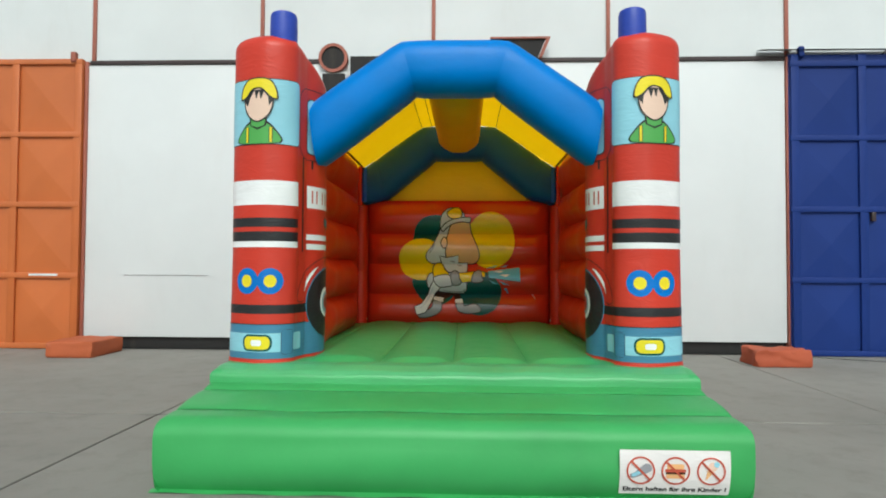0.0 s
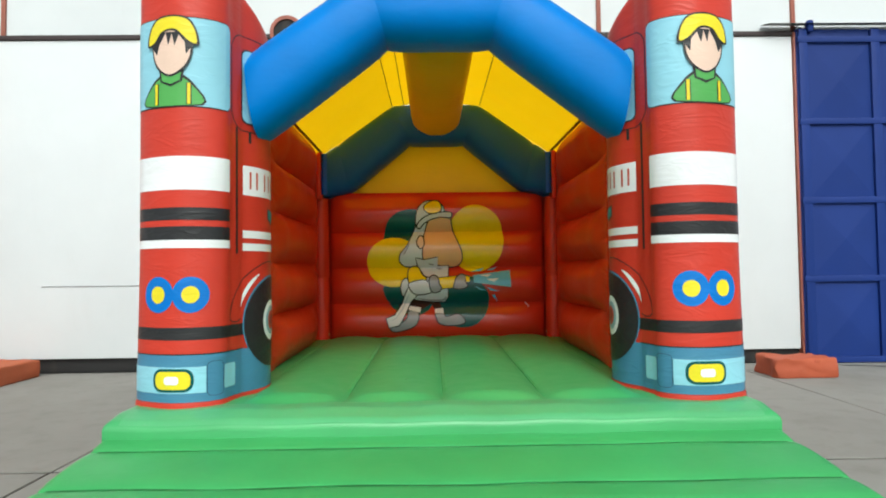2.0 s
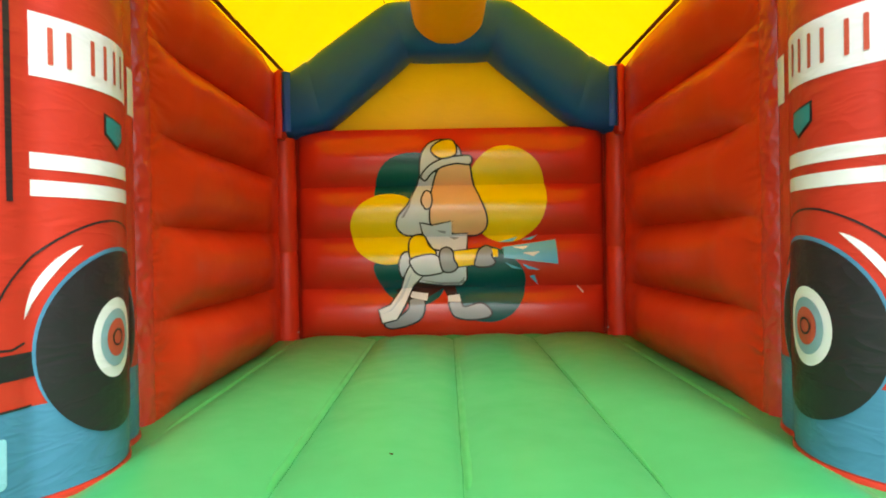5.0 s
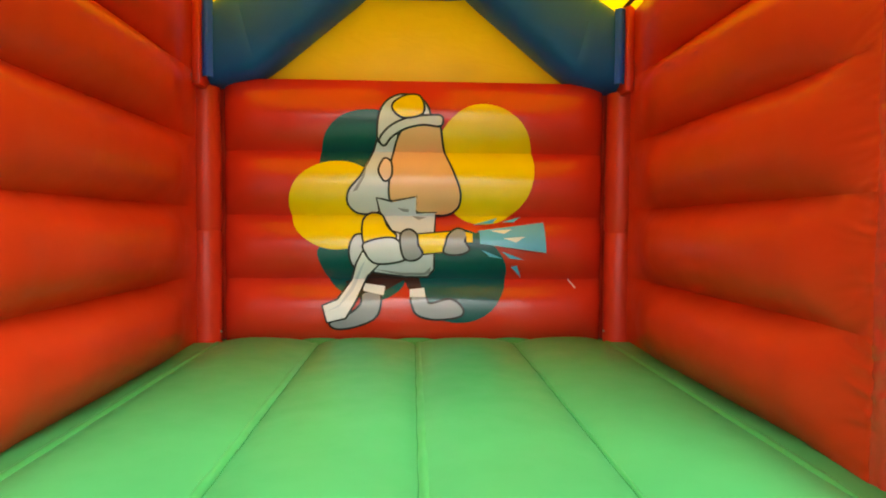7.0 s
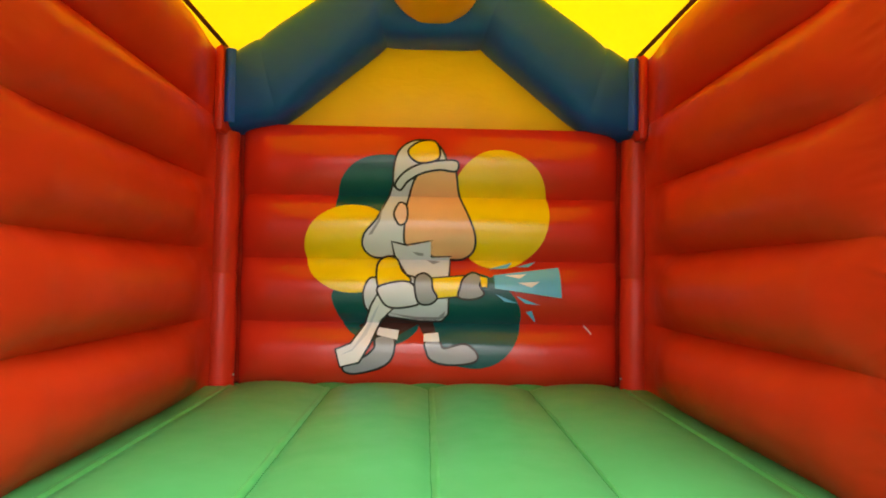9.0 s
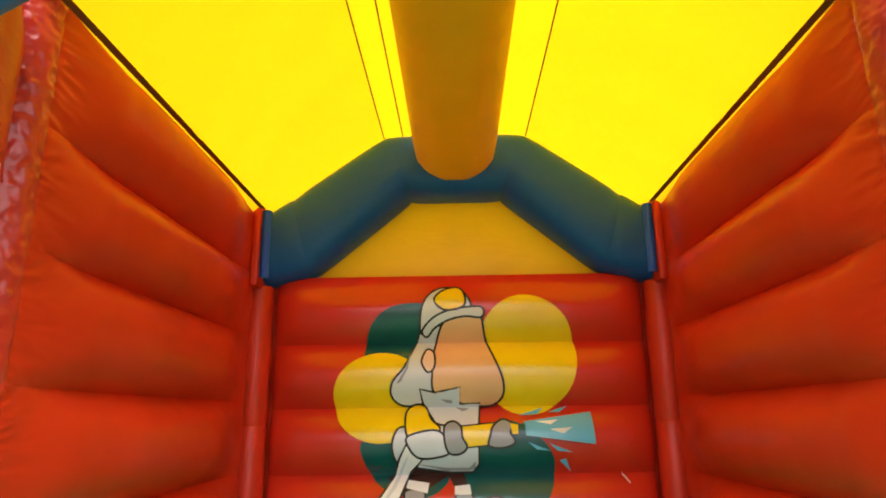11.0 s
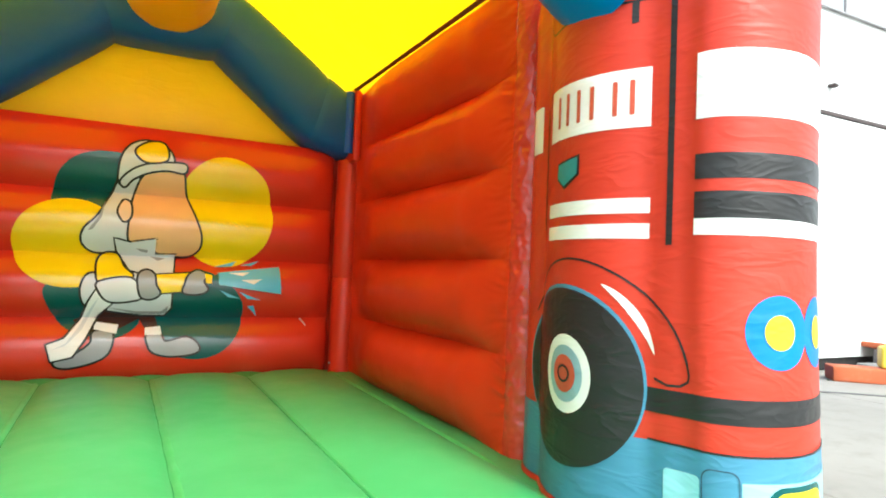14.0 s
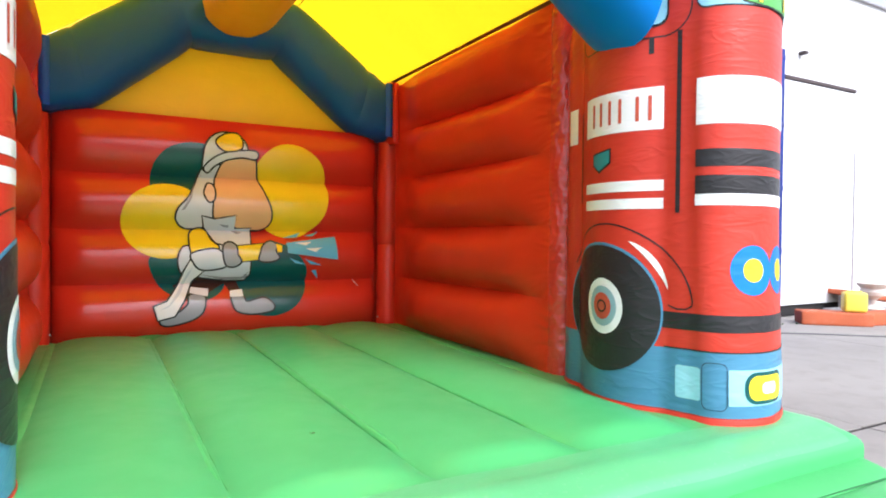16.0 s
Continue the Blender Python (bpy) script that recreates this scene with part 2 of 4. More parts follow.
def box(bm, lo, hi, bevel=0.0, segs=2):
    r = bmesh.ops.create_cube(bm, size=1.0)
    for v in r["verts"]:
        v.co = Vector([a + (b - a) * (c + 0.5) for a, b, c in zip(lo, hi, v.co)])
    if bevel:
        es = list({e for v in r["verts"] for e in v.link_edges})
        bmesh.ops.bevel(bm, geom=es, offset=bevel, segments=segs, affect="EDGES", profile=0.5)
    return bm


def boxed(name, lo, hi, mat, parent=None, label="", bevel=0.006):
    return part(name, box(bmesh.new(), lo, hi, bevel), mat, parent, label)


def lathe(bm, profile, centre, n=32):
    cx, cy, cz = centre
    k = len(profile) - 1
    return grid(bm, n, k, lambda u, v: (cx + profile[round(v * k)][0] * math.cos(u * math.tau), cy + profile[round(v * k)][0] * math.sin(u * math.tau), cz + profile[round(v * k)][1]), True)


def tube(bm, pts, r, n=10):
    """A round bar along a line of points."""
    pts = [Vector(p) for p in pts]
    rings = []
    for i, p in enumerate(pts):
        d = (pts[min(i + 1, len(pts) - 1)] - pts[max(i - 1, 0)]).normalized()
        a = d.orthogonal().normalized() if abs(d.z) > 0.9 else d.cross(Vector((0, 0, 1))).normalized()
        b = d.cross(a)
        rings.append([bm.verts.new(p + r * (a * math.cos(q * math.tau / n) + b * math.sin(q * math.tau / n))) for q in range(n)])
    for r0, r1 in zip(rings, rings[1:]):
        for q in range(n):
            bm.faces.new((r0[q], r0[(q + 1) % n], r1[(q + 1) % n], r1[q]))
    cap(bm, rings[0])
    cap(bm, rings[-1])
    return fix(bm)


def smooth_loop(pts, steps=5):
    """A closed soft curve through the points."""
    out, n = [], len(pts)
    for i in range(n):
        p0, p1, p2, p3 = (Vector(pts[(i + k) % n]).to_2d() for k in (-1, 0, 1, 2))
        for s in range(steps):
            t = s / steps
            out.append(0.5 * ((2 * p1) + (p2 - p0) * t + (2 * p0 - 5 * p1 + 4 * p2 - p3) * t * t + (3 * p1 - p0 - 3 * p2 + p3) * t ** 3))
    return [tuple(p) for p in out]


def disc2(cx, cy, rx, ry=None, n=36, a0=0.0, a1=360.0):
    ry = rx if ry is None else ry
    m = n if a1 - a0 >= 360 else n + 1
    return [(cx + rx * math.cos(radians(a0 + (a1 - a0) * i / n)), cy + ry * math.sin(radians(a0 + (a1 - a0) * i / n))) for i in range(m)]


def round_rect(x0, y0, x1, y1, r, n=5):
    out = []
    for cx, cy, a in ((x1 - r, y1 - r, 0), (x0 + r, y1 - r, 90), (x0 + r, y0 + r, 180), (x1 - r, y0 + r, 270)):
        out += [(cx + r * math.cos(radians(a + 90 * i / n)), cy + r * math.sin(radians(a + 90 * i / n))) for i in range(n + 1)]
    return out


def band2(line, w):
    """A drawn stroke of width w along a line of 2D points."""
    p = [Vector(q).to_2d() for q in line]
    a, b = [], []
    for i, q in enumerate(p):
        d = (p[min(i + 1, len(p) - 1)] - p[max(i - 1, 0)]).normalized()
        nrm = Vector((-d.y, d.x)) * w / 2
        a.append(tuple(q + nrm))
        b.append(tuple(q - nrm))
    return a + b[::-1]


def printed(name, outline, surface, mat, parent, layer=1, cuts_u=0.05, cuts_v=0.0, label="", holes=(), folds=()):
    """A flat print in its outline, laid over the surface function surface(u, v, lift)."""
    bm = bmesh.new()
    edges = []
    for loop in (outline, *holes):
        vs = [bm.verts.new((x, y, 0)) for x, y in loop]
        edges += [bm.edges.new((a, b)) for a, b in zip(vs, vs[1:] + vs[:1])]
    bmesh.ops.triangle_fill(bm, edges=edges, use_beauty=True, use_dissolve=False)
    for axis, step in ((0, cuts_u), (1, cuts_v)):
        if not step:
            continue
        lo, hi = min(p[axis] for p in outline), max(p[axis] for p in outline)
        k = math.floor(lo / step) + 1
        while k * step < hi:
            co, no = [0, 0, 0], [0, 0, 0]
            co[axis], no[axis] = k * step, 1
            bmesh.ops.bisect_plane(bm, geom=bm.verts[:] + bm.edges[:] + bm.faces[:], plane_co=co, plane_no=no, dist=1e-6)
            k += 1
    for z in folds:
        bmesh.ops.bisect_plane(bm, geom=bm.verts[:] + bm.edges[:] + bm.faces[:], plane_co=(0, z, 0), plane_no=(0, 1, 0), dist=1e-6)
    for v in bm.verts:
        v.co = Vector(surface(v.co.x, v.co.y, 0.0022 * layer))
    return part(name, bm, mat, parent, label)


def ring_print(name, cx, cy, r0, r1, surface, mat, parent, layer, **kw):
    return printed(name, disc2(cx, cy, r1), surface, mat, parent, layer, holes=(disc2(cx, cy, r0),), **kw)


# ---- the bouncy castle ----
CX = -0.045
FLOOR_Z = 0.735
castle = thing("bouncy_castle", (CX, 6.8, 0), "inflated fire-engine bouncy castle in red, green, blue and yellow vinyl", "bouncy castle")


def lobes(x, seams, depth, soft=False):
    """Height of a row of air tubes between sewn seams, 0 at a seam and depth on a crest."""
    for a, b in zip(seams, seams[1:]):
        if a <= x <= b:
            u = 2 * (x - a) / (b - a) - 1
            return depth * (math.sqrt(max(0.0, 1 - abs(u) ** 2.4)) if not soft else 1 - abs(u) ** 2.2)
    return 0.0


FLOOR_SEAMS = (-1.30, -0.652, 0.0, 0.672, 1.30)


def ease(t):
    t = max(0.0, min(1.0, t))
    return t * t * (3 - 2 * t)


def edge_round(d, r):
    d = max(0.0, min(1.0, d / r))
    return math.sqrt(1 - (1 - d) ** 2)


def floor_height(x, y):
    tubes = 0.672 + 0.025 * ease((y - 5.6) / 3.2) + math.hypot(0.024 + 0.021 * ease((abs(x) - 0.75) / 0.5), lobes(x, FLOOR_SEAMS, 0.074))
    roll = 0.680 + 0.03 * math.sin(math.pi * min(0.62, ease((y - 5.02) / 0.42))) + 0.003 * math.cos(x * 9.4) + 0.006 * noise.noise((x * 1.9, y * 4, 0.3))
    z = roll + (tubes - roll) * ease((y - 5.345) / 0.17)
    back = ease((9.02 - y) / 0.12)
    return z - 0.045 * (1 - back)


def puffed(name, xs, ys, height, bottom, r, mat, label, bulge=0.03, side=0.045):
    """A puffed slab: a top sheet with rounded rims and sides that swell."""
    bm = bmesh.new()
    (x0, x1), (y0, y1) = (xs[0], xs[-1]), (ys[0], ys[-1])

    def top(x, y):
        ends = min(edge_round(x - x0, side), edge_round(x1 - x, side))
        return height(x, y) - 0.9 * max(r * (1 - min(edge_round(y - y0, r), edge_round(y1 - y, r))), side * (1 - ends))
    vs = [[bm.verts.new((CX + x, y, top(x, y))) for y in ys] for x in xs]
    for i in range(len(xs) - 1):
        for j in range(len(ys) - 1):
            bm.faces.new((vs[i][j], vs[i + 1][j], vs[i + 1][j + 1], vs[i][j + 1]))
    rim = [vs[i][0] for i in range(len(xs))] + [vs[-1][j] for j in range(1, len(ys))] + [vs[i][-1] for i in range(len(xs) - 2, -1, -1)] + [vs[0][j] for j in range(len(ys) - 2, 0, -1)]
    mid = Vector((CX + (x0 + x1) / 2, (y0 + y1) / 2, 0))
    prev, n = rim, 8
    for k in range(1, n + 1):
        t = k / n
        row = []
        for v in rim:
            sx = (v.co.x - mid.x) / ((x1 - x0) / 2)
            sy = (v.co.y - mid.y) / ((y1 - y0) / 2)
            along = sy if abs(sx) > 0.999 else sx
            swell = (bulge * math.sin(math.pi * min(1, t * 1.02)) + 0.004 * math.sin(t * 5 + v.co.x * 3 + v.co.y * 2)) * (1 - abs(along) ** 14) - 0.05 * t ** 5
            ox = swell * (1 if sx > 0.999 else -1 if sx < -0.999 else 0)
            oy = swell * (1 if sy > 0.999 else -1 if sy < -0.999 else 0)
            row.append(bm.verts.new((v.co.x + ox, v.co.y + oy, v.co.z + (bottom - v.co.z) * t)))
        for a in range(len(rim)):
            b = (a + 1) % len(rim)
            bm.faces.new((prev[a], prev[b], row[b], row[a]))
        prev = row
    return part(name, fix(bm), mat, castle, label, sharp=60)


def spread(lo, hi, n, r=0.14, k=7):
    inner = list(np.linspace(lo + r, hi - r, n))
    left = [lo + r * (1 - math.cos(math.pi / 2 * i / k)) for i in range(k)]
    return left + inner + [lo + hi - v for v in left[::-1]]


SEAM_CUTS = [q + d for q in FLOOR_SEAMS for d in (-0.03, -0.018, -0.009, -0.003, 0.003, 0.009, 0.018, 0.03)]
CLEAR = [q for q in spread(-2.02, 2.02, 150) if min(abs(q - c) for c in FLOOR_SEAMS) > 0.042]
platform = puffed("jumping_platform", sorted(CLEAR + SEAM_CUTS), spread(5.02, 9.62, 90), floor_height, 0.0, 0.065, GREEN, "bright green vinyl bed of long air tubes")
STEP_SEAMS = (3.85, 4.40, 4.88, 5.3)


def step_height(x, y):
    return 0.455 + 0.11 * (y - 4.08) + lobes(y, STEP_SEAMS, 0.028) + 0.003 * math.sin(x * 5.3 + 1) * math.sin(y * 4) + 0.003 * noise.noise((x * 1.7, y * 3.5, 2.0))


step = puffed("entrance_step", spread(-2.03, 2.03, 70), sorted(spread(4.09, 5.14, 60, 0.1) + list(STEP_SEAMS[1:3])), step_height, 0.0, 0.135, GREEN_STEP, "green puffed entrance step", 0.03)
bm = bmesh.new()
grid(bm, 60, 3, lambda u, v: (CX + (u - 0.5) * 4.10, 4.135 - 0.06 * v, 0.016 - 0.010 * v + 0.004 * math.sin(u * 47) * v))
part("ground_flap", bm, GREEN_SEAM, step, "thin green sewn flap along the ground")
for y in STEP_SEAMS[1:3]:
    bm = bmesh.new()
    grid(bm, 60, 2, lambda u, v: (CX + (u - 0.5) * 3.94, y + 0.006 * math.sin(u * 23) + (0.007 + 0.007 * abs(math.sin(u * 9 + y))) * (v - 0.5), step_height((u - 0.5) * 3.94, y) + 0.009))
    part("sewn_seam", bm, GREEN_STITCH, step, "dark sewn seam")
for x, w, side in zip(FLOOR_SEAMS[1:-1], (0.046, 0.048, 0.018), (-1, 1, 1)):
    bm = bmesh.new()

    def strip(u, v, x=x, w=w, side=side):
        y = 5.46 + v * 3.48
        z = 0.693 + 0.025 * ease((y - 5.6) / 3.2) + 0.010 * ease(v * 9) + w * 0.26 * math.sin(math.pi * u) + 0.0025 * noise.noise((x, y * 9, u)) - 0.02 * (1 - ease(v * 9))
        return (CX + x + side * (0.003 + u * w * (0.6 + 0.4 * ease(v * 7))), y, z)
    grid(bm, 6, 110, strip)
    part("seam_strip", bm, GREEN_SEAM, platform)
    bm = bmesh.new()
    grid(bm, 2, 110, lambda u, v, x=x: (CX + x - 0.001 + (u - 0.5) * 0.0045 * ease(v * 18) + 0.002 * math.sin(v * 60 + x), 5.46 + v * 3.46, 0.6985 + 0.025 * ease((5.46 + v * 3.46 - 5.6) / 3.2) - 0.025 * (1 - ease(v * 18))))
    part("sewn_seam", bm, GREEN_DARK, platform, "dark sewn seam")
    bm = bmesh.new()
    grid(bm, 14, 6, lambda u, v, x=x: (CX + x + (u - 0.5) * 0.30, 8.86 + 0.19 * v, 0.718 + 0.030 * v - 0.016 * (2 * u - 1) ** 2 - 0.018 * (1 - v)))
    part("seam_end", bm, GREEN_SEAM, platform, "flat green patch where a seam meets the back wall")


def apron_point(u, v):
    x, y = (u - 0.5) * 3.86, 5.035 + 0.335 * v
    z = floor_height(x, y) - 0.0585 * (1 - edge_round(y - 5.02, 0.065))
    return (CX + x, y, z + 0.0015 + 0.0045 * math.sin(math.pi * v) ** 0.5)


# a paler green strip over the platform's front roll
bm = bmesh.new()
grid(bm, 150, 30, apron_point)
part("front_apron", bm, GREEN_PALER, platform, "paler strip along the front edge")
for sx in (-1, 1):
    bm = bmesh.new()
    grid(bm, 6, 60, lambda u, v, sx=sx: (CX + sx * (1.298 + u * 0.046), 6.2 + v * 2.72, floor_height(1.36, 6.2 + v * 2.72) - 0.014 * (1 - ease(v * 5)) + 0.001 + 0.008 * math.sin(math.pi * u) + 0.002 * noise.noise((sx, v * 26, u))))
    part("seam_strip", bm, GREEN_SEAM, platform)

# corner pillars: plan outline for the side x > 0, from the outer back round the front to the wall
PILLAR_C, PILLAR_R, PILLAR_D = (1.722, 5.50), 0.305, 0.20


def bow(a, b, sag, n):
    a, b = Vector(a).to_2d(), Vector(b).to_2d()
    d = b - a
    nrm = Vector((d.y, -d.x)).normalized()
    return [tuple(a + d * (i / n) + nrm * sag * (1 - (2 * i / n - 1) ** 2)) for i in range(n + 1)]


CREASE = (1.378, 5.632)
inner_line = bow((1.47, 6.44), (1.372, 6.20), 0.03, 8)[:-1] + bow((1.372, 6.20), CREASE, 0.105, 16)[:-1] + bow(CREASE, (PILLAR_C[0] - PILLAR_R, 5.50), 0.004, 4)[:-1]
front_line = [(PILLAR_C[0] - PILLAR_R * math.cos(radians(a)), PILLAR_C[1] - PILLAR_D * math.sin(radians(a)) ** 0.9 + 0.043 * ease((-math.cos(radians(a)) + 0.25) / 1.0)) for a in np.linspace(0, 180, 33)]
outer_line = bow((PILLAR_C[0] + PILLAR_R, 5.543), (2.03, 6.44), 0.02, 14)[1:]
PLAN = inner_line + front_line + outer_line
ARC = [0.0]
for p, q in zip(PLAN, PLAN[1:]):
    ARC.append(ARC[-1] + math.dist(p, q))
ARC0 = ARC[len(bow((0, 0), (1, 0), 0, 8)[:-1]) + 16]


def on_plan(s):
    """The point and outward normal of the outline at arc length s from the crease, growing to the front."""
    s = max(ARC[0], min(ARC[-1] - 1e-6, s + ARC0))
    i = max(k for k in range(len(ARC) - 1) if ARC[k] <= s)
    t = (s - ARC[i]) / (ARC[i + 1] - ARC[i])

    def nrm(k):
        a, b = Vector(PLAN[max(k - 1, 0)]).to_2d(), Vector(PLAN[min(k + 1, len(PLAN) - 1)]).to_2d()
        d = (b - a).normalized()
        return Vector((-d.y, d.x)) * -1
    p = Vector(PLAN[i]).to_2d().lerp(Vector(PLAN[i + 1]).to_2d(), t)
    n = nrm(i).lerp(nrm(i + 1), t).normalized()
    c = Vector((1.75, 5.9))
    return p, n if n.dot(p - c) > 0 else -n


def lean(z):
    """The pillars' feet stand a little forward."""
    return -0.03 * ease((1.75 - z) / 1.0)


def pillar_top(y):
    return 3.67 - 0.27 * ease((y - 5.45) / 0.55) - 0.52 * ease((y - 6.02) / 0.36)


def pillar(sx):
    body = bmesh.new()
    ring = PLAN + bow((2.03, 6.44), (1.47, 6.44), 0, 6)[1:-1]
    c = Vector((1.72, 5.80))
    levels = [(t, 1.0, 0) for t in np.linspace(0, 1, 30)] + [(1, math.cos(a), math.sin(a)) for a in np.linspace(0.15, 1.35, 8)]

    def f(u, v):
        p = Vector(ring[round(u * len(ring)) % len(ring)]).to_2d()
        t, shrink, up = levels[round(v * (len(levels) - 1))]
        zt = pillar_top(p.y) - 0.15
        q = c + (p - c) * (1 - (1 - shrink) * 0.45)
        z = 0.69 + (zt - 0.69) * t + 0.15 * up
        if up:
            z = 0.69 + (pillar_top(q.y) - 0.15 - 0.69) + 0.15 * up
        return (CX + sx * q.x, q.y + (lean(z) if q.y < 5.8 else lean(z) * ease((6.4 - q.y) / 0.6)), z)
    vs = grid(body, len(ring), len(levels) - 1, f, True)
    cap(body, [col[-1] for col in vs])
    cap(body, [col[0] for col in vs])
    ob = part("corner_pillar", fix(body), RED_LACED, castle, "red pillar printed like the cab of a fire engine", sharp=50)

    def on(s, z, lift):
        p, n = on_plan(s)
        q = p + n * lift
        return (CX + sx * q.x, q.y + (lean(z) if q.y < 5.8 else lean(z) * ease((6.4 - q.y) / 0.6)), z)

    def pr(name, outline, mat, layer=1, label="", **kw):
        return printed(name, outline, on, mat, ob, layer, 0.035, 0.0, label, **kw)

    def bar(name, s0, s1, z0, z1, mat, layer=1, label=""):
        return pr(name, [(s0, z0), (s1, z0), (s1, z1), (s0, z1)], mat, layer, label)

    OUT = 1.45
    lo, hi = -0.88, OUT
    # base: red welt, blue bumper, lamp panels
    bm = bmesh.new()
    n = 90
    grid(bm, n, 6, lambda u, v: on(lo + (hi - lo) * u, 0.705 + 0.03 * v + 0.012 * math.sin(math.pi * v), 0.003 + 0.008 * (1 - v)))
    part("base_welt", bm, RED_LACED, ob, "red sewn welt at the foot")
    bar("bumper", lo, OUT, 0.742, 1.040, P_STEEL, 1, "steel-blue bumper print")
    bar("bumper_line", 0.0, OUT, 1.040, 1.047, P_BLACK, 2)
    off = 0.028 if sx < 0 else 0.0
    pr("lamp_panel", round_rect(0.058 + off, 0.81, 0.180 + off, 0.965, 0.015), P_SKY, 2)
    pr("divider_outline", round_rect(0.186 + off, 0.775, 0.296 + off, 0.995, 0.03), P_BLACK, 2, holes=(round_rect(0.1885 + off, 0.7775, 0.2935 + off, 0.9925, 0.0285),))
    bar("lamp_panel", 0.302 + off, OUT, 0.80, 0.965, P_SKY, 2)
    pr("fog_lamp", round_rect(0.375 + off, 0.808, 0.645 + off, 0.955, 0.06), P_BOTTLE, 3, "yellow fog lamp print with a green rim")
    pr("fog_lamp_glass", round_rect(0.394 + off, 0.825, 0.626 + off, 0.938, 0.045), P_YELLOW, 4)
    pr("fog_lamp_shine", round_rect(0.465 + off, 0.855, 0.56 + off, 0.908, 0.02), P_WHITE, 5)
    # stripes
    bar("black_stripe", -0.01, OUT, 1.134, 1.214, P_BLACK)
    bar("white_stripe", 0.162, OUT, 1.722, 1.775, P_WHITE)
    bar("black_stripe", 0.162, OUT, 1.775, 1.862, P_BLACK)
    bar("black_stripe", 0.162, OUT, 1.902, 1.984, P_BLACK)
    bar("white_band", 0.162, OUT, 2.098, 2.316, P_WHITE)
    # headlights
    for s in (0.432, 0.654):
        pr("headlight", disc2(s, 1.422, 0.116), P_BLUE, 1, "round blue headlight print")
        pr("headlight_centre", disc2(s, 1.422, 0.055), P_YELLOW, 2)
    # windscreen with the painted driver as plain shapes
    pr("windscreen_rim", round_rect(0.155, 2.634, OUT, 3.226, 0.05), P_BLACK)
    pr("windscreen", round_rect(0.162, 2.641, OUT - 0.01, 3.219, 0.045), P_SKY, 2, "light blue windscreen print")
    c = 0.56
    pr("painted_torso_rim", smooth_loop([(c - 0.20, 2.65), (c - 0.15, 2.78), (c - 0.06, 2.85), (c + 0.06, 2.85), (c + 0.16, 2.78), (c + 0.21, 2.65)], 4), P_BLACK, 3)
    pr("painted_torso", smooth_loop([(c - 0.187, 2.655), (c - 0.14, 2.77), (c - 0.05, 2.835), (c + 0.05, 2.835), (c + 0.15, 2.77), (c + 0.197, 2.655)], 4), P_LEAF, 4)
    for d in (-0.115, 0.105):
        bar("painted_strap", c + d - 0.016, c + d + 0.016, 2.652, 2.79, P_BLACK, 5)
        bar("painted_strap", c + d - 0.010, c + d + 0.010, 2.652, 2.788, P_YELLOW, 6)
    pr("painted_collar_rim", [(c - 0.075, 2.80), (c - 0.085, 2.875), (c + 0.085, 2.875), (c + 0.075, 2.80), (c, 2.765)], P_BLACK, 5)
    pr("painted_collar", [(c - 0.062, 2.805), (c - 0.070, 2.875), (c + 0.070, 2.875), (c + 0.062, 2.805), (c, 2.782)], P_LEAF, 6)
    pr("painted_head_rim", smooth_loop([(c - 0.125, 3.10), (c - 0.135, 2.98), (c - 0.09, 2.88), (c, 2.83), (c + 0.09, 2.88), (c + 0.135, 2.98), (c + 0.125, 3.10), (c, 3.14)]), P_BLACK, 7)
    pr("painted_head", smooth_loop([(c - 0.113, 3.10), (c - 0.122, 2.98), (c - 0.08, 2.89), (c, 2.843), (c + 0.08, 2.89), (c + 0.122, 2.98), (c + 0.113, 3.10), (c, 3.13)]), P_PALE, 8)
    pr("painted_hair", [(c - 0.125, 3.12), (c - 0.128, 3.02), (c - 0.098, 2.975), (c - 0.092, 3.05), (c - 0.06, 3.115), (c - 0.03, 3.03), (c - 0.012, 3.11), (c + 0.012, 3.035), (c + 0.03, 3.115), (c + 0.075, 3.045), (c + 0.098, 2.975), (c + 0.128, 3.02), (c + 0.125, 3.12)], P_BLACK, 8.5)
    pr("painted_helmet_rim", smooth_loop([(c - 0.175, 3.04), (c - 0.155, 3.15), (c - 0.09, 3.222), (c + 0.07, 3.225), (c + 0.15, 3.16), (c + 0.175, 3.04), (c + 0.10, 3.05), (c + 0.05, 3.115), (c - 0.03, 3.125), (c - 0.10, 3.05)]), P_BLACK, 9)
    pr("painted_helmet", smooth_loop([(c - 0.162, 3.05), (c - 0.145, 3.145), (c - 0.085, 3.210), (c + 0.065, 3.213), (c + 0.14, 3.15), (c + 0.162, 3.05), (c + 0.11, 3.065), (c + 0.055, 3.127), (c - 0.035, 3.137), (c - 0.11, 3.065)]), P_YELLOW, 10)
    # cab side: window, number field, badge, stripes, seams
    pr("side_window_rim", round_rect(-0.50, 2.60, 0.02, 3.13, 0.06), P_BLACK)
    pr("side_window", round_rect(-0.49, 2.61, 0.01, 3.12, 0.055), P_SKY, 2, "light blue side window print")
    bar("number_field", -0.50, 0.0, 2.100, 2.308, P_WHITE, 1, "white field with dark red bars")
    for k in range(6):
        s = -0.065 - 0.062 * k - (0.03 if k > 1 else 0)
        pr("number_bar", round_rect(s - 0.009, 2.145, s + 0.009, 2.268, 0.004), P_WARN, 2)
    bar("white_stripe", -0.50, 0.005, 1.800, 1.853, P_WHITE)
    bar("white_stripe", -0.50, 0.005, 1.712, 1.764, P_WHITE)
    pr("badge_rim", [(-0.27, 2.028), (-0.41, 2.008), (-0.41, 1.945), (-0.355, 1.902), (-0.27, 1.95)], P_BLACK)
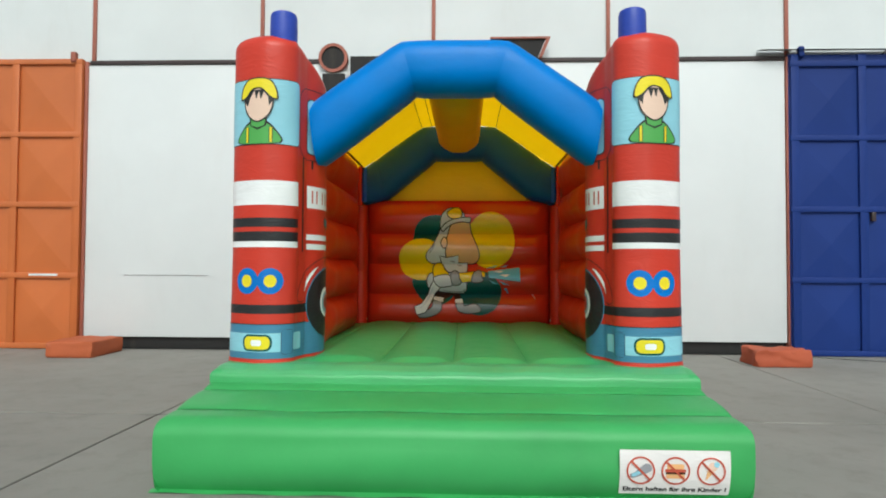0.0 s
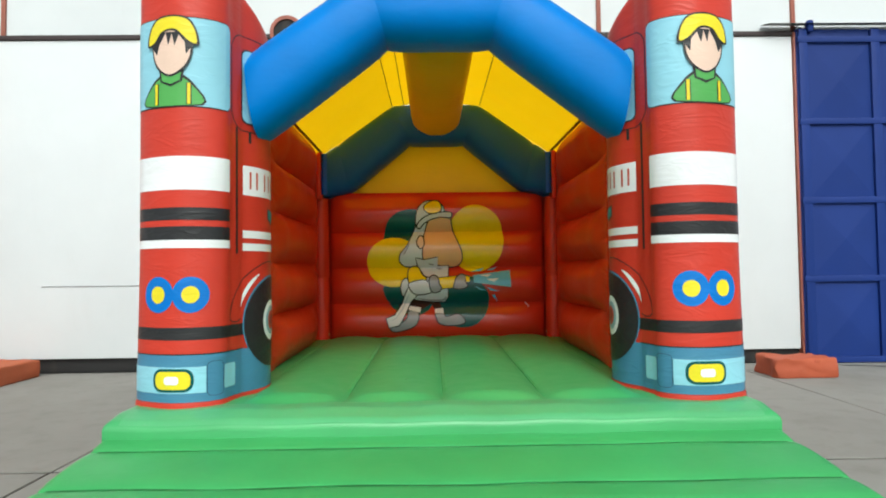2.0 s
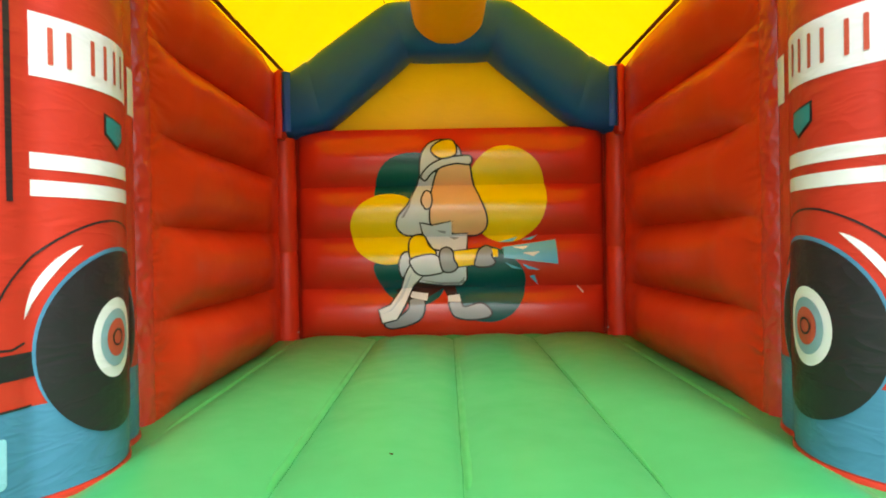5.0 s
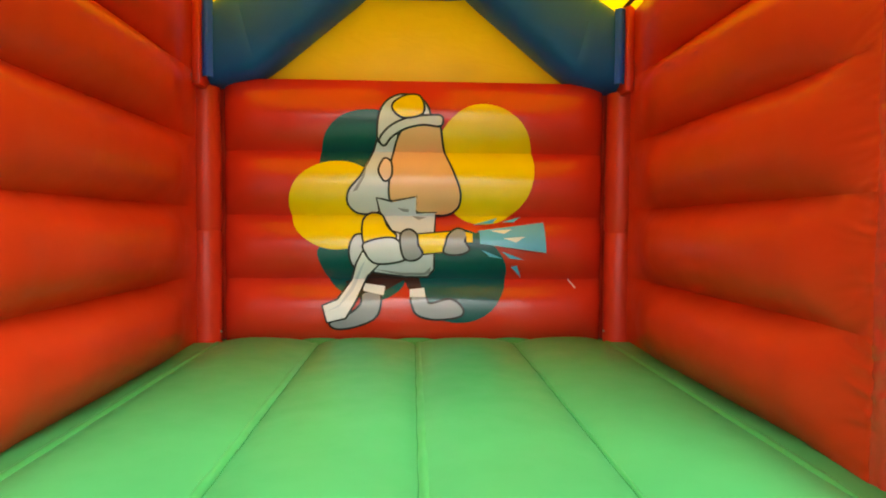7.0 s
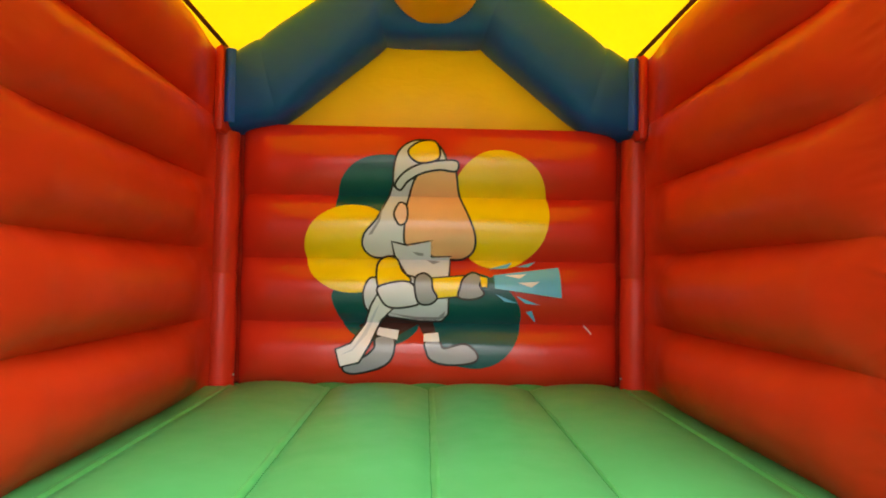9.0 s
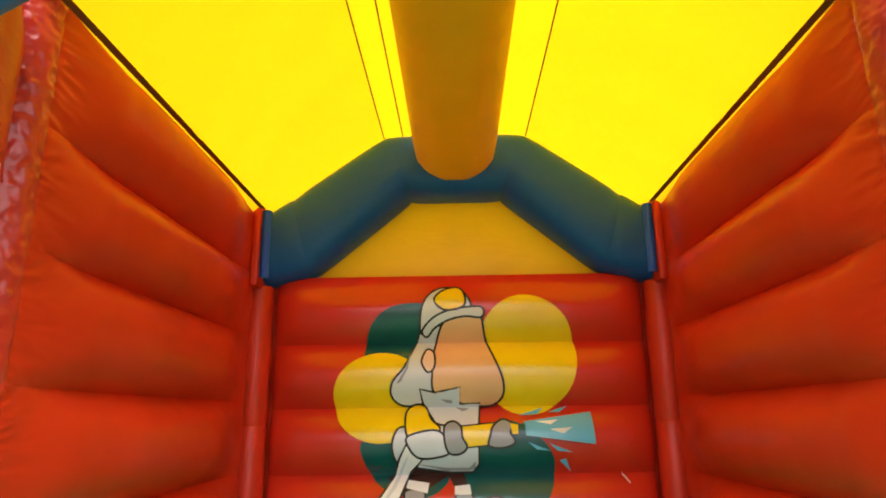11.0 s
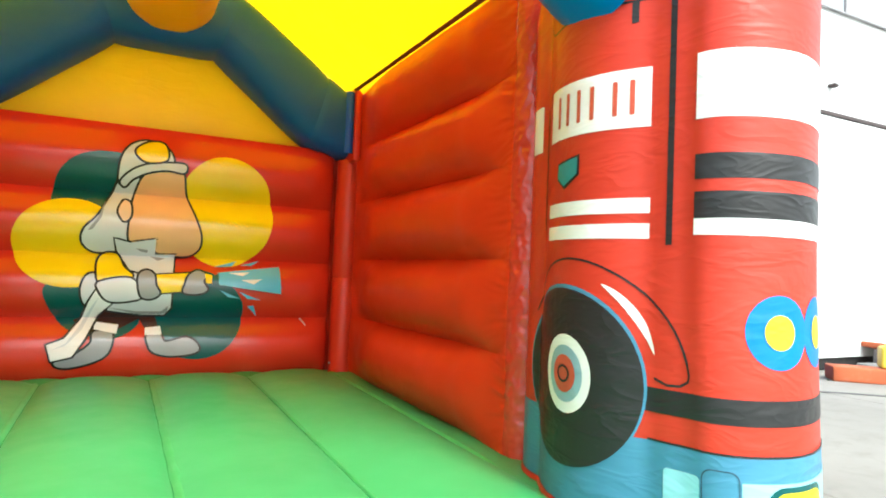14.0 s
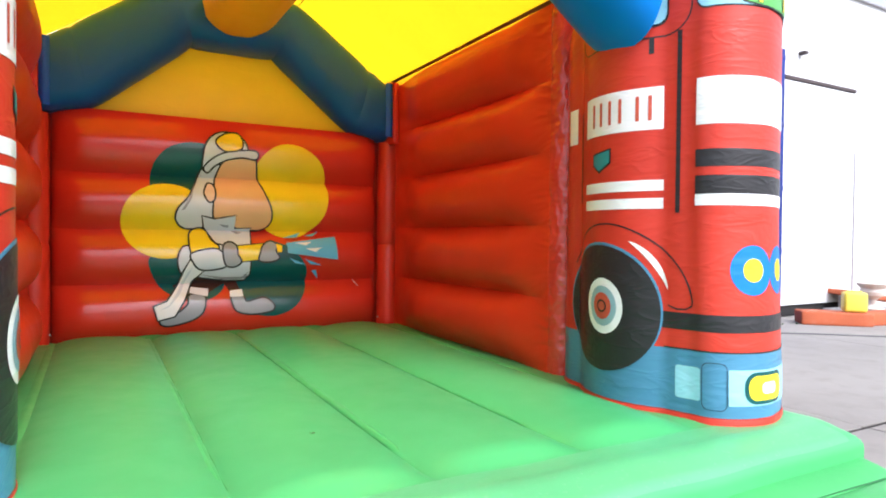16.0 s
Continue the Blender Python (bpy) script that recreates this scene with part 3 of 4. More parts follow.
    pr("badge", [(-0.28, 2.018), (-0.40, 1.999), (-0.40, 1.950), (-0.355, 1.915), (-0.28, 1.956)], P_TEAL, 2, "teal shield badge")
    bar("door_line", 0.066, 0.088, 1.69, 2.56, P_BLACK)
    bar("door_line", -0.62, -0.602, 1.76, 2.26, P_BLACK)
    bar("door_line", -0.075, -0.05, 2.47, 2.55, P_BLACK)
    bar("number_field", -0.76, -0.66, 2.10, 2.30, P_WHITE)
    pr("cab_door_line", round_rect(-0.60, 2.545, 0.135, 3.22, 0.13, 8), P_BLACK, 0.6, holes=(round_rect(-0.592, 2.553, 0.127, 3.212, 0.122, 8),))
    # wheel and mudguard
    w = -0.31
    guard = [(w + 0.40 * math.cos(radians(a)) * (1 + 0.15 * ease((85 - a) / 60)), 1.21 + 0.43 * math.sin(radians(a))) for a in np.linspace(150, 8, 30)]
    guard += [(w + 0.452, 1.248), (w + 0.425, 1.231), (w + 0.38, 1.228), (w + 0.335, 1.245)]
    pr("mudguard_line", band2(guard, 0.008), P_BLACK)
    pr("tyre_rim", disc2(w - 0.035, 1.21, 0.345, 0.335, 56), P_STEEL, 2)
    pr("tyre", disc2(w - 0.035, 1.205, 0.335, 0.325, 56), P_BLACK, 3, "round black tyre print")
    pr("wheel_ring", disc2(w - 0.012, 1.215, 0.124, 0.144), P_WHITE, 4)
    pr("wheel_ring", disc2(w - 0.012, 1.215, 0.090, 0.104), P_HUB, 5)
    pr("wheel_ring", disc2(w - 0.012, 1.215, 0.059, 0.069), P_WARN, 6)
    ring_print("wheel_ring", w - 0.012, 1.215, 0.024, 0.032, on, P_BLACK, ob, 7, cuts_u=0.035)
    shine = [(w + (0.355 + k * 0.016 * math.sin(math.pi * i / 16) ** 0.7) * math.cos(radians(66 - 3 * i)), 1.20 + (0.385 + k * 0.016 * math.sin(math.pi * i / 16) ** 0.7) * math.sin(radians(66 - 3 * i))) for k, steps in ((1, range(17)), (-1, range(15, 0, -1))) for i in steps]
    pr("mudguard_shine", shine, P_WHITE)
    # blue beacon on top
    bm = bmesh.new()
    prof = [(0.0, 0.345), (0.09, 0.343), (0.112, 0.33), (0.122, 0.30), (0.124, 0.15), (0.120, -0.06)]
    lathe(bm, prof, (CX + (1.605 if sx > 0 else -1.575), 5.50, 3.54))
    part("beacon", fix(bm), BLUE_DEEP, ob, "blue upright beacon roll")
    return ob


for sx in (-1, 1):
    pillar(sx)

# side walls of stacked air tubes
WALL_SEAMS = (0.712, 1.185, 1.645, 2.10, 2.54, 3.04)


def ridged(p, layers, seed):
    """Short folds: sharp crests where the noise crosses zero."""
    return sum(amp * (1 - 3.2 * abs(noise.noise((p[0] * f, p[1] * f, seed + f)))) for f, amp in layers)


END_Y = 6.565
FOLDS = ((6, 0.0025), (14, 0.0040), (31, 0.0026))
END_LINE = [(1.452, 6.595), (1.430, END_Y), (1.433, 6.515), (1.460, 6.473), (1.502, 6.442), (1.56, 6.422), (1.69, 6.415)]


def end_roll_point(v):
    """A point and its outward normal on the rounded front end of a side wall."""
    k = min(len(END_LINE) - 2, int(v * (len(END_LINE) - 1)))
    t = v * (len(END_LINE) - 1) - k
    p0, p1, p2, p3 = (Vector(END_LINE[max(0, min(len(END_LINE) - 1, k + i))]) for i in (-1, 0, 1, 2))
    p = 0.5 * ((2 * p1) + (p2 - p0) * t + (2 * p0 - 5 * p1 + 4 * p2 - p3) * t * t + (3 * p1 - p0 - 3 * p2 + p3) * t ** 3)
    d = ((p2 - p0) + 2 * (2 * p0 - 5 * p1 + 4 * p2 - p3) * t + 3 * (3 * p1 - p0 - 3 * p2 + p3) * t * t).normalized()
    return p, Vector((d.y, -d.x))


def side_wall(sx):
    lo, hi = sorted((CX + sx * 1.50, CX + sx * 1.98))
    core = boxed("side_wall", (lo, 6.50, 0.70), (hi, 9.0, 2.98), RED, castle, "red wall of five stacked air tubes", 0.04)
    for k, (z0, z1) in enumerate(zip(WALL_SEAMS, WALL_SEAMS[1:])):
        bm = bmesh.new()

        def f(u, v, z0=z0, z1=z1, k=k):
            a = (u - 0.5) * 2
            b = 1 - abs(a) ** (2.1 if k == 0 and a < 0 else 2.7)
            d = 2.385 * (v ** 1.7)
            y = END_Y + d
            full = 0.05 * edge_round(d, 0.10) + 0.50 * ease(d / 0.40) + 0.45 * ease(d / 0.80)
            end = 1 - 0.96 * ease((y - 8.15) / 0.78)
            zz = z0 + (z1 - z0) * u
            fold = math.exp(-(d / 0.14) ** 1.3) * ridged((zz - d * 0.35 * a, d * 0.22), FOLDS, sx) - 0.002 * math.exp(-(d / 0.012) ** 2)
            x = 1.430 + 0.042 * ease(d / 0.5) - 0.135 * b * full * end - fold + 0.0025 * noise.noise((y * 2.2, zz * 3.0, sx + k)) * b
            return (CX + sx * x, y, zz)
        grid(bm, 56, 100, f)
        part("air_tube", fix(bm), RED_WALL, core, sharp=70)
    bm = bmesh.new()

    def roll(u, v):
        p, n = end_roll_point(v)
        z = 0.715 + 2.31 * u
        w = max(0.0, v - 1 / (len(END_LINE) - 1))
        lift = (1 - 0.5 * w) * ridged((z + 0.05 * math.sin(z * 4) * w, w * 0.45), FOLDS, sx) - 0.002 * math.exp(-(w / 0.04) ** 2)
        p = p + n * lift
        return (CX + sx * p.x, p.y, z)
    grid(bm, 280, 36, roll)
    part("end_roll", fix(bm), RED_END, core, "creased glossy red front end of the wall", sharp=80)
    bm = bmesh.new()
    grid(bm, 3, 40, lambda u, v: (CX + sx * (1.395 + 0.02 * u), 6.42 + 2.5 * v, 3.026 - 0.02 * u))
    part("sewn_edge", bm, SEWN, core, "dark sewn roof edge")
    return core


for sx in (-1, 1):
    side_wall(sx)

# back wall
BACK_SEAMS = (0.71, 1.158, 1.600, 2.044, 2.54)
BACK_Y = 9.10


def back_surface(x, z, lift):
    b = lobes(z, BACK_SEAMS, 0.115, True)
    side = min(edge_round(x + 1.345, 0.22), edge_round(1.345 - x, 0.22))
    return (CX + x, BACK_Y - b * side + (1 - side) * 0.10 - lift, z)


back_core = boxed("back_wall", (CX - 1.50, 9.205, 0.70), (CX + 1.50, 9.58, 2.58), RED, castle, "red back wall of four stacked air tubes with a printed cartoon", 0.05)
for z0, z1 in zip(BACK_SEAMS, BACK_SEAMS[1:]):
    bm = bmesh.new()

    def f(u, v, z0=z0, z1=z1):
        uu = 0.5 - 0.5 * math.cos(math.pi * u)
        z = z0 + (z1 - z0) * (0.5 - 0.5 * math.cos(math.pi * v))
        return back_surface(-1.345 + 2.69 * uu, min(max(z, z0 + 1e-4), z1 - 1e-4), 0.0)
    grid(bm, 70, 26, f)
    part("air_tube", fix(bm), RED_GLOSSY, back_core, sharp=70)

for sx in (-1, 1):
    bm = bmesh.new()
    prof = [(0.0, 0.0), (0.105, 0.0), (0.108, 0.4), (0.106, 0.80), (0.098, 0.82), (0.107, 0.84), (0.108, 1.3), (0.10, 1.80), (0.0, 1.82)]
    lathe(bm, prof, (CX + sx * 1.452, 9.09, 0.67), 24)
    part("corner_post", fix(bm), RED, castle, "upright red corner tube")
    boxed("corner_strip", (CX + sx * 1.435 - 0.03, 8.86, 2.44), (CX + sx * 1.435 + 0.03, 9.10, 3.05), RED, castle, "narrow red strip", 0.02)


def arch(name, inner, outer, y, half, label, mat):
    """A puffed arch: straight lengths of tube between mitred seams."""
    root = None
    for k in range(len(inner) - 1):
        bm = bmesh.new()
        (ia, oa), (ib, ob_) = (inner[k], outer[k]), (inner[k + 1], outer[k + 1])

        def f(u, v):
            I = Vector(ia).lerp(Vector(ib), v)
            O = Vector(oa).lerp(Vector(ob_), v)
            a = u * math.tau
            c, s = math.cos(a), math.sin(a)
            c = math.copysign(abs(c) ** 0.75, c)
            s = math.copysign(abs(s) ** 0.75, s)
            swell = 1.0 - 0.045 * abs(2 * v - 1) ** 6
            m, h = (I + O) / 2, (O - I) / 2
            p = m + h * c * swell
            return (CX + p.x, y + half * s * swell, p.y)
        vs = grid(bm, 40, 16, f, True)
        cap(bm, [r[0] for r in vs])
        cap(bm, [r[-1] for r in vs])
        if root is None:
            root = part(name, fix(bm), mat, castle, label, sharp=50)
        else:
            part("arch_length", fix(bm), mat, root, sharp=50)
    return root


arch("front_arch", [(-1.30, 2.50), (-0.376, 3.205), (0.376, 3.205), (1.30, 2.50)], [(-1.385, 3.13), (-0.52, 3.725), (0.52, 3.725), (1.385, 3.13)], 5.86, 0.27, "bright blue puffed vinyl front arch", BLUE)
rear = arch("rear_arch", [(-1.41, 2.47), (-1.06, 2.54), (-0.335, 3.13), (0.335, 3.13), (1.06, 2.54), (1.41, 2.47)], [(-1.41, 3.02), (-1.22, 3.15), (-0.53, 3.64), (0.53, 3.64), (1.22, 3.15), (1.41, 3.02)], 9.14, 0.24, "blue puffed vinyl rear arch, its shade put into a darker blue", BLUE_SHADED)
# added strips that paint the daylight on the rear arch's ends
for sx in (-1, 1):
    bm = bmesh.new()
    grid(bm, 8, 12, lambda u, v: (CX + sx * (1.335 + 0.072 * u), 8.900 - 0.026 * math.sin(math.pi * u) - 0.008 * math.sin(math.pi * v), 2.50 + 0.50 * v))
    part("arch_end_daylight", fix(bm), BLUE_DAYLIT, rear, "added strip, daylight on the arch end put into its blue")

# ridge beam, roof sheets and gable
bm = bmesh.new()


def beam_f(u, v):
    a = u * math.tau
    c, s = math.cos(a), math.sin(a)
    w = 0.30 if s > 0 else 0.30 - (0.065 + 0.05 * ease(v)) * min(1, -1.3 * s)
    end = 1 - 0.10 * ease((v - 0.93) / 0.07) - 0.05 * ease((0.03 - v) / 0.03)
    return (CX + w * math.copysign(abs(c) ** 0.55, c) * end, 5.95 + 3.03 * v, 3.44 + 0.235 * math.copysign(abs(s) ** 0.4, s) * end)


vs = grid(bm, 44, 40, beam_f, True)
cap(bm, [r[0] for r in vs])
cap(bm, [r[-1] for r in vs])
part("ridge_beam", fix(bm), YELLOW, castle, "yellow air beam along the ridge")
roof = None
for name, a, b in (("roof_sheet", (-1.465, 2.992), (-0.54, 3.63)), ("roof_sheet", (-0.54, 3.63), (-0.28, 3.66)), ("roof_sheet", (0.28, 3.66), (0.54, 3.63)), ("roof_sheet", (0.54, 3.63), (1.465, 2.992))):
    bm = bmesh.new()

    def f(u, v, a=a, b=b):
        x, z = a[0] + (b[0] - a[0]) * u, a[1] + (b[1] - a[1]) * u
        y0 = 5.92 + 0.54 * ease((abs(x) - 1.0) / 0.46)
        return (CX + x, y0 + (9.10 - y0) * v, z - 0.012 * math.sin(math.pi * v) + 0.004 * math.sin(v * 31 + x * 7) * math.sin(math.pi * v))
    grid(bm, 14, 40, f)
    part(name, bm, ROOF_YELLOW, castle, "thin yellow vinyl roof sheet with daylight shining through")
for x, z in ((-0.545, 3.622), (-0.40, 3.638), (0.545, 3.622)):
    bm = bmesh.new()
    grid(bm, 1, 30, lambda u, v: (CX + x + 0.009 * (u - 0.5), 5.95 + 3.1 * v, z - 0.012 * math.sin(math.pi * v) - 0.004))
    part("roof_seam", bm, SEWN, castle, "thin dark roof seam")
bm = bmesh.new()
grid(bm, 20, 12, lambda u, v: (CX - 1.3 + 2.6 * u, 9.22 - 0.05 * math.sin(math.pi * u) * math.sin(math.pi * v), 2.40 + 0.95 * v))
part("gable_panel", bm, YELLOW, castle, "amber-yellow vinyl gable panel")

# ---- hall and yard ----
HALL_Y = 11.5


def facade():
    hall = boxed("wall_hall", (-26.0, HALL_Y + 0.02, 0.0), (16.95, HALL_Y + 0.34, 7.05), HALL_WHITE, None, "", 0.0)
    tagged(hall, "white-painted metal hall wall with red posts", "wall", kind="structure")
    for k in range(-5, 4):
        boxed("wall_post", (-0.56 + 3.255 * k - 0.035, HALL_Y - 0.02, 5.40), (-0.56 + 3.255 * k + 0.035, HALL_Y + 0.03, 7.04), RUST, hall, "thin rust-red cover strip")
    boxed("eaves", (-26.0, HALL_Y - 0.05, 7.05), (17.0, HALL_Y + 0.4, 7.085), GALV, hall, "grey eaves sheet")
    boxed("hall_return", (16.65, HALL_Y + 0.36, 0.0), (16.95, 32.0, 7.05), HALL_WHITE, hall)
    # added strip: the dark of the open gap below the gates, as colour
    boxed("gap_shade_strip", (-7.1, HALL_Y - 0.03, 0.0), (14.2, HALL_Y + 0.01, 0.24), GAP_DARK, hall, "added near-black strip, the shade in the gap below the gates")
    return hall


hall = facade()


def white_gate(x0, x1, name, top=5.36):
    g = boxed(name, (x0, HALL_Y - 0.10, 0.23), (x1, HALL_Y - 0.035, top), GATE_WHITE, None, "", 0.01)
    tagged(g, "tall white sheet-metal sliding hall gate, closed", "gate", kind="structure")
    boxed("gate_rail", (x0 + 0.05, HALL_Y - 0.13, top + 0.005), (x1, HALL_Y - 0.01, top + 0.08), DARK_RAIL, g, "dark brown sliding rail")
    return g


gate_w = white_gate(-7.12, 5.86, "door_1")
boxed("scrape", (-6.35, HALL_Y - 0.112, 1.375), (-4.75, HALL_Y - 0.098, 1.387), GALV, gate_w, "grey horizontal scrape", 0.003)
for x in (-7.13, 5.90):
    boxed("jamb", (x - 0.03, HALL_Y - 0.14, 0.0), (x + 0.03, HALL_Y - 0.02, 5.42), RUST, hall, "rust-red jamb")


def panel_gate(name, x0, x1, cols, mat, label, rails=(0.06, 1.37, 2.70, 4.02, 5.40)):
    """A steel gate of pressed panels, each with a flat pyramid, in a frame of bars."""
    y = HALL_Y - 0.16
    g = boxed(name, (x0, y, 0.02), (x1, y + 0.05, 5.45), mat, None, "", 0.004)
    tagged(g, label, "gate", kind="structure")
    for z in rails:
        boxed("rail", (x0 + 0.001, y - 0.055, z - 0.05), (x1 - 0.001, y - 0.002, z + 0.05), mat, g)
    for x in cols:
        boxed("stile", (x - 0.07, y - 0.050, 0.025), (x + 0.07, y - 0.0025, 5.445), mat, g)
    for xa, xb in zip(cols, cols[1:]):
        for za, zb in zip(rails, rails[1:]):
            bm = bmesh.new()
            lo, hi = (xa + 0.07, za + 0.05), (xb - 0.07, zb - 0.05)
            cs = [bm.verts.new((px, y - 0.003, pz)) for px, pz in ((lo[0], lo[1]), (hi[0], lo[1]), (hi[0], hi[1]), (lo[0], hi[1]))]
            m = bm.verts.new(((lo[0] + hi[0]) / 2, y - 0.05, (lo[1] + hi[1]) / 2))
            for a, b in zip(cs, cs[1:] + cs[:1]):
                bm.faces.new((a, b, m))
            part("pressed_panel", fix(bm), mat, g, smooth=False)
    return g


gate_o = panel_gate("door_2", -13.9, -7.17, (-13.57, -12.29, -11.01, -9.73, -8.45, -7.24), ORANGE, "orange-painted steel sliding gate with pressed pyramid panels, closed")
gate_b = panel_gate("door_3", 5.90, 11.12, (5.99, 7.18, 8.47, 9.76, 11.04), NAVY, "navy blue steel sliding gate with pressed pyramid panels, closed", (0.06, 1.36, 2.63, 3.92, 5.27))
white_gate(11.14, 13.87, "door_4", 4.90)
for g, x, mat in ((gate_o, -7.33, ORANGE), (gate_b, 6.10, NAVY)):
    bm = bmesh.new()
    box(bm, (x - 0.05, HALL_Y - 0.26, 5.38), (x + 0.05, HALL_Y - 0.14, 5.58), 0.03, 3)
    part("roller_hanger", bm, RUST if g is gate_o else NAVY, g, "steel roller hanger")
boxed("gate_handle", (7.30, HALL_Y - 0.24, 2.42), (7.37, HALL_Y - 0.16, 2.58), DARK_RAIL, gate_b, "dark steel latch")
boxed("worn_stripe", (-8.1, HALL_Y - 0.222, 1.36), (-7.55, HALL_Y - 0.212, 1.40), HALL_WHITE, gate_o, "bare scraped stripe", 0.002)


def canopy():
    c = thing("canopy", (8.5, HALL_Y, 5.6), "thin grey sheet-metal rain canopy over the blue gate", "canopy")
    bm = bmesh.new()
    grid(bm, 1, 6, lambda u, v: (5.40 + u * 5.5, HALL_Y - 0.30 * v, 5.575 - 0.05 * v - 0.02 * v * v))
    bmesh.ops.solidify(bm, geom=bm.faces[:], thickness=0.02)
    part("canopy_sheet", fix(bm), GALV, c)
    for x in (5.9, 7.6, 9.3, 10.8):
        bm = tube(bmesh.new(), [(x, HALL_Y, 5.44), (x, HALL_Y - 0.26, 5.505)], 0.010, 8)
        part("canopy_strut", bm, DARK_RAIL, c)


canopy()

# ground: a sheet to the horizon, with cast slabs on it
bm = bmesh.new()
grid(bm, 24, 24, lambda u, v: ((u - 0.5) * 2400, (v - 0.5) * 2400, -0.035))
ground = tagged(part("ground", bm, FAR_GROUND), "dark ground below and beyond the concrete yard", "ground", kind="structure")

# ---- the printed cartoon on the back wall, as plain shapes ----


def expand2(loop, d):
    n = len(loop)
    area = sum(loop[i][0] * loop[(i + 1) % n][1] - loop[(i + 1) % n][0] * loop[i][1] for i in range(n))
    out = []
    for i in range(n):
        a, b, c = (Vector(loop[(i + k) % n]) for k in (-1, 0, 1))
        e = ((b - a).normalized() + (c - b).normalized())
        e = e.normalized() if e.length > 1e-6 else (c - b).normalized()
        nrm = Vector((e.y, -e.x)) * (1 if area > 0 else -1)
        out.append(tuple(b + nrm * d))
    return out


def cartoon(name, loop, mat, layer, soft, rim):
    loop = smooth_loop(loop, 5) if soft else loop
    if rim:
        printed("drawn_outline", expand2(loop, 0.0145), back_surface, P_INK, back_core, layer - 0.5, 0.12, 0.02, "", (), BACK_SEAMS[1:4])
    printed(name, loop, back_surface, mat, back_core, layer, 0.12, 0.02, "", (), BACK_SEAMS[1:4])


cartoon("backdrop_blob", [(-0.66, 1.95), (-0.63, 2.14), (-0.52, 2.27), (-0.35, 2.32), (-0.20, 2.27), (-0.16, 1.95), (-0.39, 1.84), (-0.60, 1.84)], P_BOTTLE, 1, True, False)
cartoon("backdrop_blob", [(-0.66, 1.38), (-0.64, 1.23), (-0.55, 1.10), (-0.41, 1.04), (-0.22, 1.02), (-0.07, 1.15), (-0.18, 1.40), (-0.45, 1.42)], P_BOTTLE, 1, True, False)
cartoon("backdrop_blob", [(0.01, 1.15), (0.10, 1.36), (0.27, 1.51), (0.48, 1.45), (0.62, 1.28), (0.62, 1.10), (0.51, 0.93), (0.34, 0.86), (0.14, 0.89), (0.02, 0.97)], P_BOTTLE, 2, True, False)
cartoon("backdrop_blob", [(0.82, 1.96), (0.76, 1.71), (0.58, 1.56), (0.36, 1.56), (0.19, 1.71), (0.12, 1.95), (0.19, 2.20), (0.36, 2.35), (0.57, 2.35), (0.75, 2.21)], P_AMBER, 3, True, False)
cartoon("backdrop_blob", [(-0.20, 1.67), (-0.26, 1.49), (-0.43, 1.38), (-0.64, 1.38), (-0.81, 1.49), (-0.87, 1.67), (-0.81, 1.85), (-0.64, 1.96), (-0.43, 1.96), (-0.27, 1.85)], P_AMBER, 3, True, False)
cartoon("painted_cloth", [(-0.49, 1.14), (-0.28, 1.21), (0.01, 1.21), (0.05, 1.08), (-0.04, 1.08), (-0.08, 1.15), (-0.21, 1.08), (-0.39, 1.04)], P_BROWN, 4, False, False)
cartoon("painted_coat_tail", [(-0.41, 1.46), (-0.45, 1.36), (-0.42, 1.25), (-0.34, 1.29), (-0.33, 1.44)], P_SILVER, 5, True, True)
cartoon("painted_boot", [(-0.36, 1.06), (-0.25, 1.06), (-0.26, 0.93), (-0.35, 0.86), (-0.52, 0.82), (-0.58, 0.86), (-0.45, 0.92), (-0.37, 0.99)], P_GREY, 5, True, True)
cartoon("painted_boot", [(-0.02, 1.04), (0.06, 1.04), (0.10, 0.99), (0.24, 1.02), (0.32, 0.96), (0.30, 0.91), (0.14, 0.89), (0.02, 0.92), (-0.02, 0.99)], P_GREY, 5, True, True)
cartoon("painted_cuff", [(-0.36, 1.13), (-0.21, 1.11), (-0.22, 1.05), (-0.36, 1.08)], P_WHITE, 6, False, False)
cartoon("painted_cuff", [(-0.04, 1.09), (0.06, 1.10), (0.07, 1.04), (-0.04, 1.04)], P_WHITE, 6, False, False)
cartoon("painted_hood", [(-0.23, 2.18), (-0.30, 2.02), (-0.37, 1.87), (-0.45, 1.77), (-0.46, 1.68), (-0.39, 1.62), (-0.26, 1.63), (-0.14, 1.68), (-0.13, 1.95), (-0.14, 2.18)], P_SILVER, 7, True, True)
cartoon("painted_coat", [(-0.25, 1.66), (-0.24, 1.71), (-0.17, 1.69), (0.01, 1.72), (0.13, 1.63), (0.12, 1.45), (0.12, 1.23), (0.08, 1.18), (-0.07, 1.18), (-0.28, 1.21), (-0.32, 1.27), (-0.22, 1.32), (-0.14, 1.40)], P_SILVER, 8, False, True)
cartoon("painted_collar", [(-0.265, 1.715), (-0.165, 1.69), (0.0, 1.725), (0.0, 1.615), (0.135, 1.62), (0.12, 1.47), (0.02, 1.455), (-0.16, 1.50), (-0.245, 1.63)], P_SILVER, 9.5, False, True)
